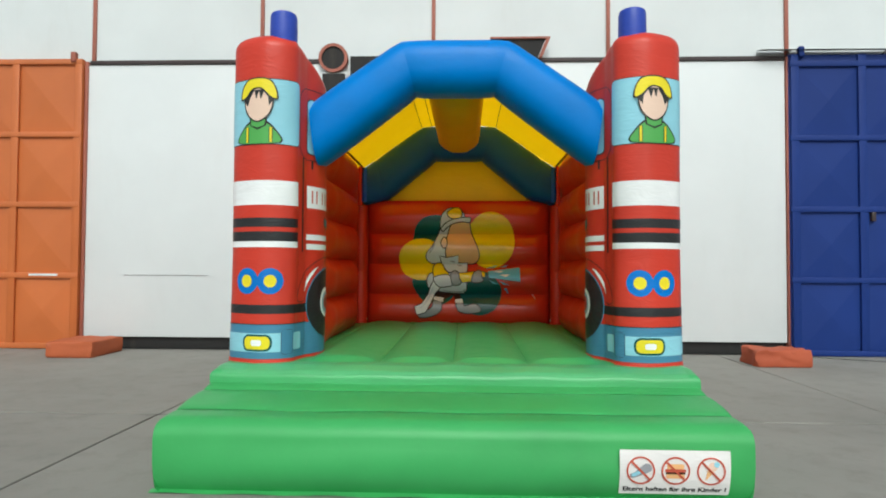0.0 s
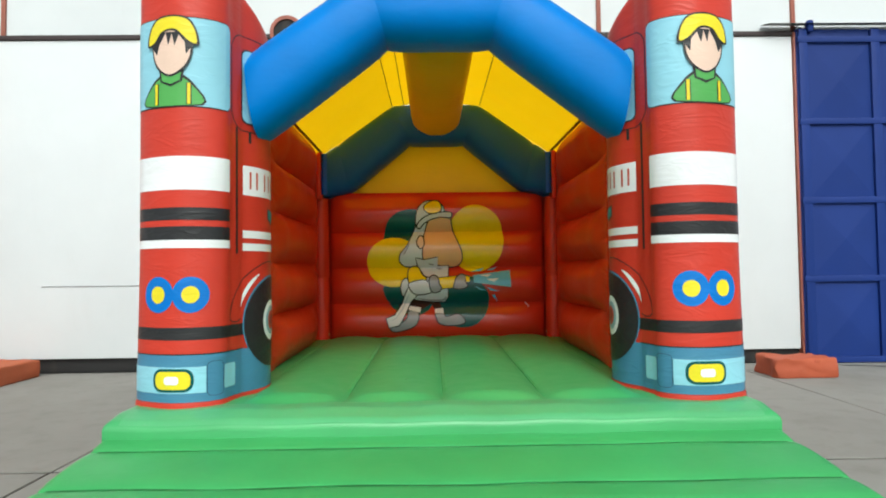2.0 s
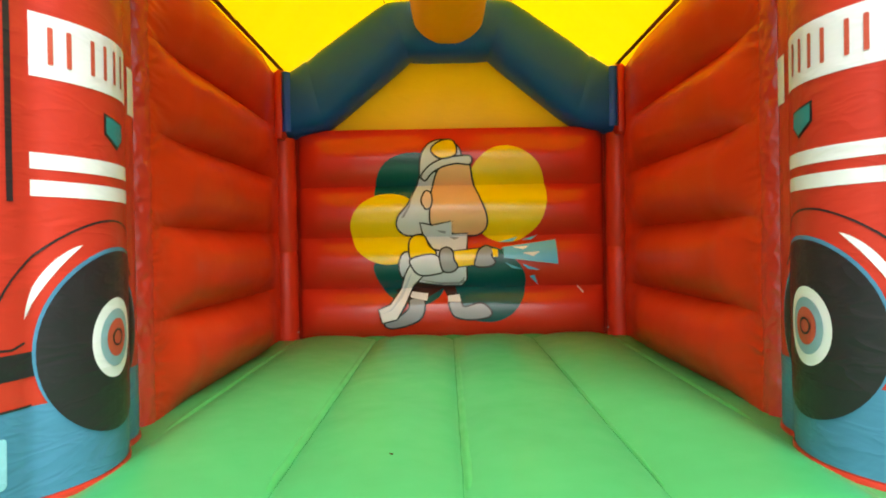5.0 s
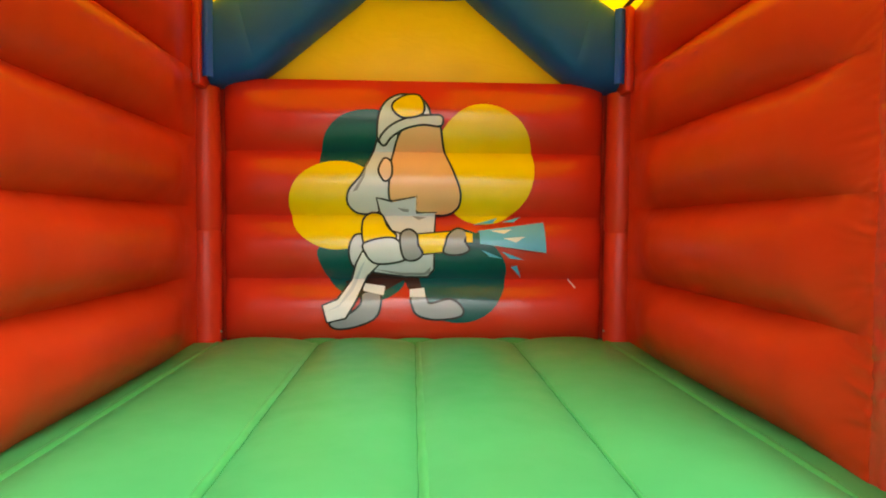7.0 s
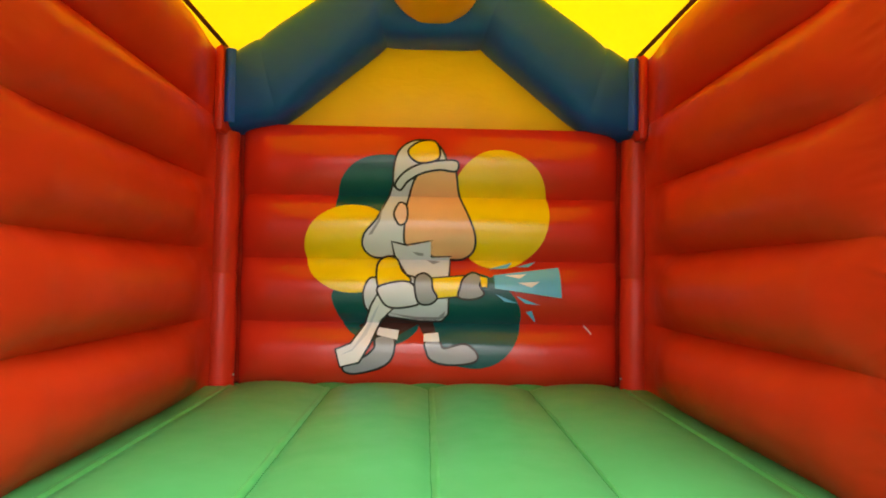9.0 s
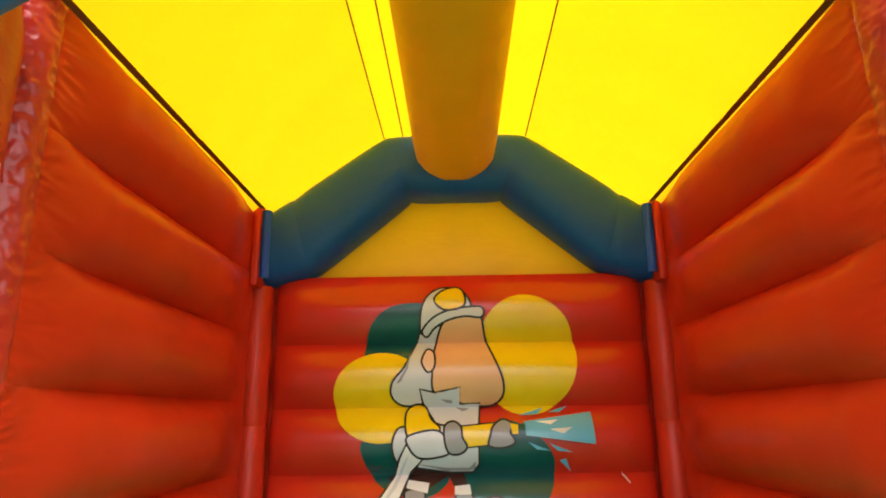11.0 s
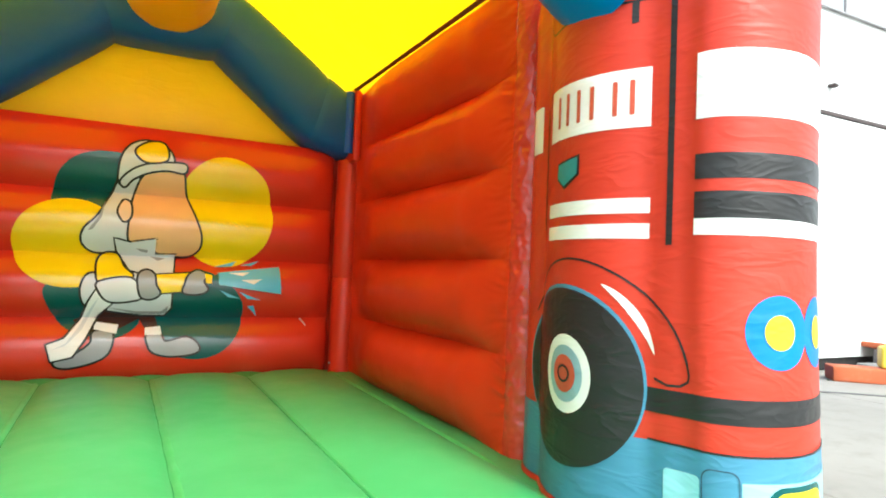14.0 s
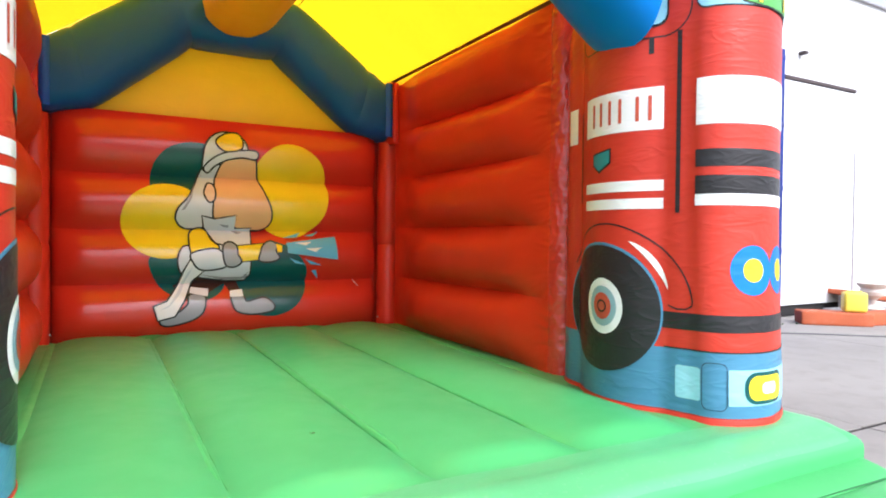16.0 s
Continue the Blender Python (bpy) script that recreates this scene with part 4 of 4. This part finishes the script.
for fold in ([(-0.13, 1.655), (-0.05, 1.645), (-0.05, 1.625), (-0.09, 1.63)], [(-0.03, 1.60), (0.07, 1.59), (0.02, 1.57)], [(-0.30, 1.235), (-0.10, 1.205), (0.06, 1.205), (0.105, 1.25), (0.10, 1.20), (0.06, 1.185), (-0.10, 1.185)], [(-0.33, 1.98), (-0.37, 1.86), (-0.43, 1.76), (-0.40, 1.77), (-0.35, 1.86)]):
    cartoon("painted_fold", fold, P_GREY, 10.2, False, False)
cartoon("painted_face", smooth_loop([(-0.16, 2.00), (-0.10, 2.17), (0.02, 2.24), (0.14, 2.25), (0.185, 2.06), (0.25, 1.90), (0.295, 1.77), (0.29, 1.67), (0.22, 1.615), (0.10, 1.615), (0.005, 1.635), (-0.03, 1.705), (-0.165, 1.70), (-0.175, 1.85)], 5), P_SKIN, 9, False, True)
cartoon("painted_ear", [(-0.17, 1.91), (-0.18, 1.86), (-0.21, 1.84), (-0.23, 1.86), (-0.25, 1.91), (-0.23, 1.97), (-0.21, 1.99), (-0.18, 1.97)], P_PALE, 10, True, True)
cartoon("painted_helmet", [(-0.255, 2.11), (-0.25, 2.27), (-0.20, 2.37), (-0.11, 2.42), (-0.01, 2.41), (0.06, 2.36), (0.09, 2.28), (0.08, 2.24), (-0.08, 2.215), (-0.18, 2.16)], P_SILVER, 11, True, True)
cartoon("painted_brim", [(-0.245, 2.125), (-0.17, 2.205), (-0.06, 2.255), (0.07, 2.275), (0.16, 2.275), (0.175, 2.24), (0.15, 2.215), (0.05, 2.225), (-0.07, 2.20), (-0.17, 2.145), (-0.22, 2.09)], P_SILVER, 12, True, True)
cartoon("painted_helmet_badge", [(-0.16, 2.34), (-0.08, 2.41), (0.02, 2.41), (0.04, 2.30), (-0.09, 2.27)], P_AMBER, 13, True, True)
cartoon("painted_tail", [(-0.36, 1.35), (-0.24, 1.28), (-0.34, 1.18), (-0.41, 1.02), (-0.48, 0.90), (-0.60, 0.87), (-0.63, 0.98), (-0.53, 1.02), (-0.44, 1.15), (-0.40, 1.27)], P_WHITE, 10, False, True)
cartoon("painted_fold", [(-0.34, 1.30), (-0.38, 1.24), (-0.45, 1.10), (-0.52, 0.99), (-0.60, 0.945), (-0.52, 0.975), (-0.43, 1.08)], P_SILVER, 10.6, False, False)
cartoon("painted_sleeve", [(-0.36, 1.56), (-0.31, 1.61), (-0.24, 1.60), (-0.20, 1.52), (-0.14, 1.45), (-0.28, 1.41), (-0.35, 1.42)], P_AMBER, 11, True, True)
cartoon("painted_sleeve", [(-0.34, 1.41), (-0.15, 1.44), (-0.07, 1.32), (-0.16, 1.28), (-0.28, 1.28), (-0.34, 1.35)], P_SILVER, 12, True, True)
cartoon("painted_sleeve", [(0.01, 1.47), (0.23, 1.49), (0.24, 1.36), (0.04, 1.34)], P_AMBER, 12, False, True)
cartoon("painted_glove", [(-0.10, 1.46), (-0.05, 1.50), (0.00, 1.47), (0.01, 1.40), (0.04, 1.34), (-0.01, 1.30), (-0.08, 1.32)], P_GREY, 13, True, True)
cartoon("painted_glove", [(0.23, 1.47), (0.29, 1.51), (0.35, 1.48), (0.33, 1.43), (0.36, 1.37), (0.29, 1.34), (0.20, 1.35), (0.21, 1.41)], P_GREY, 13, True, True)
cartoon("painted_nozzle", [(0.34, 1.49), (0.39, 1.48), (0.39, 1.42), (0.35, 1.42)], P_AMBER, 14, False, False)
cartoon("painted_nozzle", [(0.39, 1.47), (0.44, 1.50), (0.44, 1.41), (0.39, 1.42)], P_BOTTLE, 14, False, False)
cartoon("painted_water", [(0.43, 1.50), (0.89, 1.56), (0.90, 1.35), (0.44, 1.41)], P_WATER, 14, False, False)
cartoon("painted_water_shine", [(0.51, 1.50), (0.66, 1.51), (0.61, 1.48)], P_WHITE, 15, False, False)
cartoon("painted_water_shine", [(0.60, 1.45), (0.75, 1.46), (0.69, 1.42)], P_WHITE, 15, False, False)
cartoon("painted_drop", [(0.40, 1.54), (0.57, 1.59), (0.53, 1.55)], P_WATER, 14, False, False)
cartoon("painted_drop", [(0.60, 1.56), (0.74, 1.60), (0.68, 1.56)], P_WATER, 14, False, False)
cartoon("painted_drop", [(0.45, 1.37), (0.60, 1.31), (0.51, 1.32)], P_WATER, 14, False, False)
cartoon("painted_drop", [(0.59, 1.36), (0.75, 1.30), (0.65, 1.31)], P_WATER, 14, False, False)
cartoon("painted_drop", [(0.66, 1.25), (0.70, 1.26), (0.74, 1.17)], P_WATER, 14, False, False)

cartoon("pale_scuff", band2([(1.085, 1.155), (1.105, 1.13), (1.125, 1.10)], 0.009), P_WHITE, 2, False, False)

# added beads in place of the bright see-through gaps at the corners
for x, z in ((-1.345, 0.79), (1.345, 0.79)):
    bm = bmesh.new()
    bmesh.ops.create_uvsphere(bm, u_segments=12, v_segments=8, radius=0.009)
    bmesh.ops.transform(bm, matrix=Matrix.Translation((CX + x, 9.07, z)), verts=bm.verts)
    part("gap_bead", bm, GAP_WHITE, castle, "small added white bead, the bright see-through gap at the corner")

bm = bmesh.new()
grid(bm, 6, 2, lambda u, v: (-0.309 + 0.02 * (u - 0.5), 5.958 + 0.012 * (v - 0.5) * math.sin(math.pi * u) - 0.012 * (u - 0.5), floor_height(-0.264, 5.958) + 0.003 + 0.004 * u * u))
tagged(part("dry_leaf", bm, P_BROWN), "tiny dark dry leaf lying on the green floor", "leaf")

# warning sign on the step
SIGN = (1.13, 1.85, 0.055, 0.355)


def sign_surface(x, z, lift):
    t = max(0.0, min(1.0, (0.48 - z) / 0.48))
    return (x + CX, 4.09 - 0.034 * math.sin(math.pi * t) + 0.05 * t ** 5 - 0.014 - lift, z)


x0, x1, z0, z1 = SIGN
sign = printed("warning_sign", round_rect(x0, z0, x1, z1, 0.008), sign_surface, P_SIGN, castle, 1, 0.05, 0.05, "white printed warning sign with three struck-out symbols")
for k, cx in enumerate((x0 + 0.135, x0 + 0.362, x0 + 0.592)):
    cz = 0.222
    if k == 0:
        for loop, mat in (([(cx - 0.07, cz - 0.03), (cx - 0.03, cz - 0.005), (cx + 0.03, cz + 0.045), (cx + 0.065, cz + 0.035), (cx + 0.07, cz), (cx + 0.02, cz - 0.025), (cx - 0.05, cz - 0.05)], P_GREY), ([(cx - 0.06, cz - 0.028), (cx - 0.02, cz - 0.004), (cx + 0.01, cz - 0.01), (cx - 0.04, cz - 0.04)], P_SKY)):
            printed("painted_shoe", smooth_loop(loop, 4), sign_surface, mat, sign, 2 if mat is P_GREY else 3, 0.05)
    elif k == 1:
        for za, zb, mat, w in ((0.012, 0.045, P_SKIN, 0.055), (-0.008, 0.012, P_WARN, 0.068), (-0.022, -0.008, P_BROWN, 0.066), (-0.05, -0.022, P_SKIN, 0.06)):
            printed("painted_burger", round_rect(cx - w, cz + za, cx + w, cz + zb, 0.008), sign_surface, mat, sign, 2, 0.05)
    else:
        printed("painted_cone", [(cx - 0.025, cz + 0.005), (cx - 0.035, cz - 0.065), (cx + 0.03, cz + 0.012)], sign_surface, P_SKIN, sign, 2)
        printed("painted_scoop", disc2(cx + 0.012, cz + 0.03, 0.03), sign_surface, P_PALE, sign, 2)
        printed("painted_scoop", disc2(cx + 0.035, cz + 0.045, 0.018), sign_surface, P_SKY, sign, 3)
    ring_print("ban_ring", cx, cz, 0.082, 0.093, sign_surface, P_WARN, sign, 4)
    printed("ban_bar", band2([(cx - 0.062, cz + 0.062), (cx + 0.062, cz - 0.062)], 0.013), sign_surface, P_WARN, sign, 5)


def lettering(text, size, mat, parent, place, name="lettering"):
    """Flat letters of the built-in font, laid on a surface by place(x, y)."""
    cu = bpy.data.curves.new("letters", "FONT")
    cu.body, cu.size, cu.align_x, cu.resolution_u, cu.offset = text, size, "CENTER", 3, 0.0012
    tmp = bpy.data.objects.new("letters", cu)
    scene.collection.objects.link(tmp)
    bpy.context.view_layer.update()
    me = bpy.data.meshes.new_from_object(tmp.evaluated_get(bpy.context.evaluated_depsgraph_get()))
    bpy.data.objects.remove(tmp)
    bm = bmesh.new()
    bm.from_mesh(me)
    bpy.data.meshes.remove(me)
    for v in bm.verts:
        v.co = Vector(place(v.co.x, v.co.y))
    return part(name, bm, mat, parent, smooth=False)


lettering("Eltern haften f\u00fcr ihre Kinder !", 0.046, P_BLACK, sign, lambda x, y: sign_surface((x0 + x1) / 2 + x * 1.22, 0.080 + y * 0.95, 0.0060))

# ---- sign on the hall above the gate: plain dark shapes ----


def hall_sign():
    s = thing("wall_sign", (-0.5, HALL_Y, 5.4), "dark lettered company sign with red edges on the hall wall", "sign")
    y = HALL_Y - 0.16

    def flat(x, z, lift):
        return (x, y - lift, z)

    def solid(name, loop, mat, depth, label=""):
        bm = bmesh.new()
        f = bm.faces.new([bm.verts.new((px, y, pz)) for px, pz in loop])
        r = bmesh.ops.extrude_face_region(bm, geom=[f])
        bmesh.ops.translate(bm, verts=[v for v in r["geom"] if isinstance(v, bmesh.types.BMVert)], vec=(0, -depth, 0))
        return part(name, fix(bm), mat, s, label, sharp=30)
    bm = bmesh.new()
    lathe(bm, [(0.215, 0.0), (0.215, 0.10), (0.27, 0.10), (0.27, 0.0)], (0, 0, 0), 40)
    bmesh.ops.transform(bm, matrix=Matrix.Translation((-2.41, y + 0.02, 5.43)) @ Matrix.Rotation(radians(90), 4, "X"), verts=bm.verts)
    part("letter_rim", fix(bm), RUST, s, "red round rim")
    solid("letter_face", disc2(-2.41, 5.43, 0.22), GAP_DARK, 0.05, "black round face")
    solid("letter_back", [(-2.64, 4.80), (-2.16, 4.80), (-2.16, 5.18), (-2.64, 5.18)], HALL_WHITE, 0.02)
    solid("letter_face", [(-2.61, 4.78), (-2.19, 4.78), (-2.19, 5.14), (-2.61, 5.14)], GAP_DARK, 0.05)
    solid("letter_back", [(-2.13, 4.90), (-1.45, 4.90), (-1.45, 5.50), (-2.13, 5.50)], HALL_WHITE, 0.02)
    solid("letter_face", [(-2.09, 4.90), (-1.48, 4.90), (-1.48, 5.46), (-2.09, 5.46)], GAP_DARK, 0.05)
    solid("letter_face", [(0.5, 5.78), (1.52, 5.78), (1.36, 5.40), (0.5, 5.40)], GAP_DARK, 0.05)
    solid("letter_edge", [(0.5, 5.79), (1.60, 5.79), (1.45, 5.42), (1.39, 5.42), (1.52, 5.755), (0.5, 5.755)], RUST, 0.09, "red letter edge")


hall_sign()
bm = tube(bmesh.new(), [(12.70, HALL_Y + 0.15, 7.08), (12.70, HALL_Y + 0.15, 9.4)], 0.045, 10)
part("roof_pipe", bm, GALV, hall, "thin grey pipe on the eaves")
bm = bmesh.new()
box(bm, (16.96, HALL_Y - 0.05, 5.04), (17.35, HALL_Y + 0.10, 5.12), 0.02)
part("corner_lamp", bm, DARK_RAIL, hall, "small dark lamp bracket")
boxed("wall_bracket", (11.90, HALL_Y - 0.13, 5.50), (12.04, HALL_Y + 0.02, 5.57), DARK_RAIL, hall, "small dark bracket", 0.02)
boxed("sheet_joint", (14.10, HALL_Y - 0.004, 0.25), (14.12, HALL_Y + 0.03, 3.6), GALV, hall, "thin grey joint", 0.002)


# ---- loose things in the yard ----


def rough_block(name, lo, hi, mat, label, category, group="", turn=0.0, chips=0.012, seed=0):
    bm = bmesh.new()
    size = [b - a for a, b in zip(lo, hi)]
    mid = Vector([(a + b) / 2 for a, b in zip(lo, hi)])
    box(bm, [-v / 2 for v in size], [v / 2 for v in size], 0.025, 2)
    bmesh.ops.subdivide_edges(bm, edges=[e for e in bm.edges if e.calc_length() > 0.12], cuts=7, use_grid_fill=True)
    for v in bm.verts:
        d = noise.noise_vector(v.co * 7 + Vector((seed, 0, 0))) * chips
        if v.co.z < -size[2] / 2 + 0.03:
            d.z = 0
        v.co += d
    bmesh.ops.transform(bm, matrix=Matrix.Translation(mid) @ Matrix.Rotation(radians(turn), 4, "Z"), verts=bm.verts)
    ob = part(name, fix(bm), mat, None, sharp=35)
    return tagged(ob, label, category, group)


rough_block("threshold_block", (-7.0, 10.18, 0.0), (-6.2, 11.15, 0.27), CURB_ORANGE, "orange-painted masonry block at the foot of the gate", "block", "gate blocks", 0, 0.022, 3)
rough_block("threshold_block", (4.68, 9.98, 0.0), (5.52, 10.6, 0.265), BRICK, "chipped brick-red masonry block at the foot of the gate", "block", "gate blocks", 0, 0.045, 8)
rough_block("kerb_block", (10.55, 10.02, 0.0), (11.75, 10.52, 0.25), CURB_ORANGE, "orange-painted kerb block on the concrete yard", "kerb", "orange kerbs", -43, 0.01, 11)
rough_block("kerb_block", (11.35, 9.55, 0.0), (13.75, 10.0, 0.24), CURB_ORANGE, "orange-painted kerb block on the concrete yard", "kerb", "orange kerbs", -14, 0.01, 17)
rough_block("kerb_block", (13.9, 9.0, 0.0), (15.6, 9.45, 0.24), CURB_ORANGE, "orange-painted kerb block on the concrete yard", "kerb", "orange kerbs", -14, 0.01, 23)
rough_block("board_rest", (13.05, 10.85, 0.0), (13.75, 11.2, 0.40), CARDBOARD, "grey stack of boards under the leaning orange board", "board stack", "", -8, 0.01, 31)
plank = rough_block("slanting_plank", (12.9, 10.75, -0.055), (16.3, 11.2, 0.055), CURB_ORANGE, "long orange board leaning on a grey board stack", "board", "", 0, 0.008, 29)
plank.data.transform(Matrix.Translation((14.6, 10.97, 0.268)) @ Matrix.Rotation(radians(-8), 4, "Z") @ Matrix.Rotation(radians(7.5), 4, "Y") @ Matrix.Translation((-14.6, -10.975, 0)))
rough_block("flat_stone", (11.9, 10.1, 0.0), (14.3, 10.75, 0.20), CARDBOARD, "flat grey stone slab between the orange kerbs", "stone slab", "", -10, 0.012, 37)


def foam_cube():
    bm = bmesh.new()
    box(bm, (-0.19, -0.17, 0), (0.19, 0.17, 0.37), 0.05, 4)
    bmesh.ops.transform(bm, matrix=Matrix.Translation((11.40, 10.03, 0.253)) @ Matrix.Rotation(radians(-50), 4, "Z"), verts=bm.verts)
    root = tagged(part("yellow_canister", fix(bm), CAN_YELLOW), "pale yellow plastic canister standing on an orange kerb", "canister")
    bm = bmesh.new()
    box(bm, (-0.12, -0.02, 0), (0.12, 0.02, 0.03), 0.012, 3)
    bmesh.ops.transform(bm, matrix=Matrix.Translation((11.40, 10.03, 0.618)) @ Matrix.Rotation(radians(-50), 4, "Z"), verts=bm.verts)
    part("grip", bm, CAN_YELLOW, root)


foam_cube()
bm = bmesh.new()
lathe(bm, [(0.0, 0.0), (0.20, 0.0), (0.20, 0.05), (0.15, 0.07), (0.075, 0.12), (0.07, 0.22), (0.12, 0.26), (0.21, 0.31), (0.23, 0.38), (0.20, 0.44), (0.27, 0.50), (0.29, 0.54), (0.27, 0.56), (0.22, 0.53), (0.0, 0.50)], (12.42, 10.22, 0.205), 28)
urn = tagged(part("garden_urn", fix(bm), URN_WHITE), "weathered white cast-stone garden urn on a stone slab", "urn")
stub = tube(bmesh.new(), [(12.40, 10.2, 0.70), (12.42, 10.22, 0.86), (12.46, 10.22, 0.93)], 0.015, 8)
part("stub", stub, URN_WHITE, urn)


def ground_cable():
    pts = []
    for i in range(60):
        t = i / 59
        pts.append((5.6 + 6.6 * t, 11.1 - 1.05 * t - 2.6 * t * t + 0.10 * math.sin(t * 15), 0.012))
    ob = part("power_cable", tube(bmesh.new(), pts, 0.012, 8), CABLE)
    return tagged(ob, "thin grey power cable lying on the concrete", "cable")


ground_cable()
bm = bmesh.new()
rng = random.Random(5)
for i in range(150):
    x = 9.2 + 4.2 * rng.random()
    y = 10.72 - 0.42 * max(0.0, x - 10.2) + rng.uniform(-0.10, 0.06)
    y = max(9.25, y)
    h, w, a = rng.uniform(0.02, 0.06), rng.uniform(0.005, 0.012), rng.uniform(0, 6.3)
    p = [bm.verts.new((x + w * math.cos(a), y + w * math.sin(a), 0.0)), bm.verts.new((x - w * math.cos(a), y - w * math.sin(a), 0.0)), bm.verts.new((x + rng.uniform(-0.03, 0.03), y + rng.uniform(-0.03, 0.03), h))]
    bm.faces.new(p)
tagged(part("weeds", bm, MOSS, smooth=False), "sparse green weeds along the orange kerbs", "weeds", kind="stuff")

# ---- distance past the corner of the hall ----


def far_building():
    b = thing("far_building", (38.0, 30.0, 0), "distant grey-green clad building with window bands over a white base", "building")
    boxed("base_wall", (31.0, 29.0, 0.0), (60.0, 40.0, 5.0), HALL_WHITE, b, "white base wall", 0.02)
    boxed("upper_wall", (30.9, 28.9, 5.02), (60.0, 40.0, 10.4), FAR_GREEN, b, "grey-green cladding", 0.02)
    for z in (6.6, 8.9):
        boxed("wall_band", (30.88, 28.82, z), (60.0, 28.88, z + 0.15), HALL_WHITE, b, "pale band", 0.01)
    for k in range(9):
        w = boxed("window", (31.6 + 2.6 * k, 28.78, 9.25), (33.6 + 2.6 * k, 28.88, 10.1), FAR_GLASS, b, "dark window", 0.01)
        boxed("window_frame", (31.5 + 2.6 * k, 28.74, 9.17), (33.7 + 2.6 * k, 28.80, 9.24), HALL_WHITE, w)
    for k in range(7):
        boxed("window", (31.9 + 3.0 * k, 28.93, 3.4), (32.9 + 3.0 * k, 28.98, 4.4), FAR_GLASS, b, "small dark window", 0.01)


far_building()


def stone_wall():
    w = thing("stone_wall", (27.0, 19.5, 0), "rough tan stone block wall behind the hall", "stone wall")
    rs = random.Random(9)
    for row in range(4):
        x = 19.0 + rs.random() * 0.4
        while x < 36.0:
            l = rs.uniform(0.9, 1.5)
            bm = box(bmesh.new(), (x + 0.015, 19.5 + rs.uniform(-0.06, 0.06), 0.62 * row), (x + l - 0.015, 20.1, 0.62 * row + 0.60), 0.05, 1)
            part("stone", bm, STONE, w, smooth=False)
            x += l


stone_wall()
rs = random.Random(21)
for k in range(26):
    bm = bmesh.new()
    bmesh.ops.create_icosphere(bm, subdivisions=2, radius=1.0)
    c, r = (18.6 + rs.random() * 11, 17.4 + rs.random() * 1.2), rs.uniform(0.22, 0.5)
    for v in bm.verts:
        v.co *= r * (0.8 + 0.5 * noise.noise(v.co * 1.7 + Vector((k, 0, 0))))
        v.co.z *= 0.75
    low = min(v.co.z for v in bm.verts)
    for v in bm.verts:
        v.co += Vector((c[0], c[1], -low - 0.03))
    tagged(part("rubble_stone", bm, STONE, smooth=False), "rough tan rubble stone lying before the stone wall", "stone", "rubble")

# cast slabs of the yard, last
SLAB_X = (-26.0, -19.5, -13.3, -7.9, -3.15, 1.2, 4.6, 9.2, 13.9, 19.0, 25.0, 32.0)
SLAB_Y = (-16.0, -9.4, -2.9, 1.7, 6.34, 11.44)
yard = tagged(part("pavement", box(bmesh.new(), (-26.0, -16.0, -0.034), (32.0, 11.44, -0.02)), JOINT), "worn grey concrete yard in cast slabs", "pavement", kind="structure")
for xa, xb in zip(SLAB_X, SLAB_X[1:]):
    for ya, yb in zip(SLAB_Y, SLAB_Y[1:]):
        bm = box(bmesh.new(), (xa + 0.010, ya + 0.022, -0.019), (xb - 0.010, yb - 0.022, 0.0), 0.008, 1)
        part("slab", bm, CONCRETE, yard)
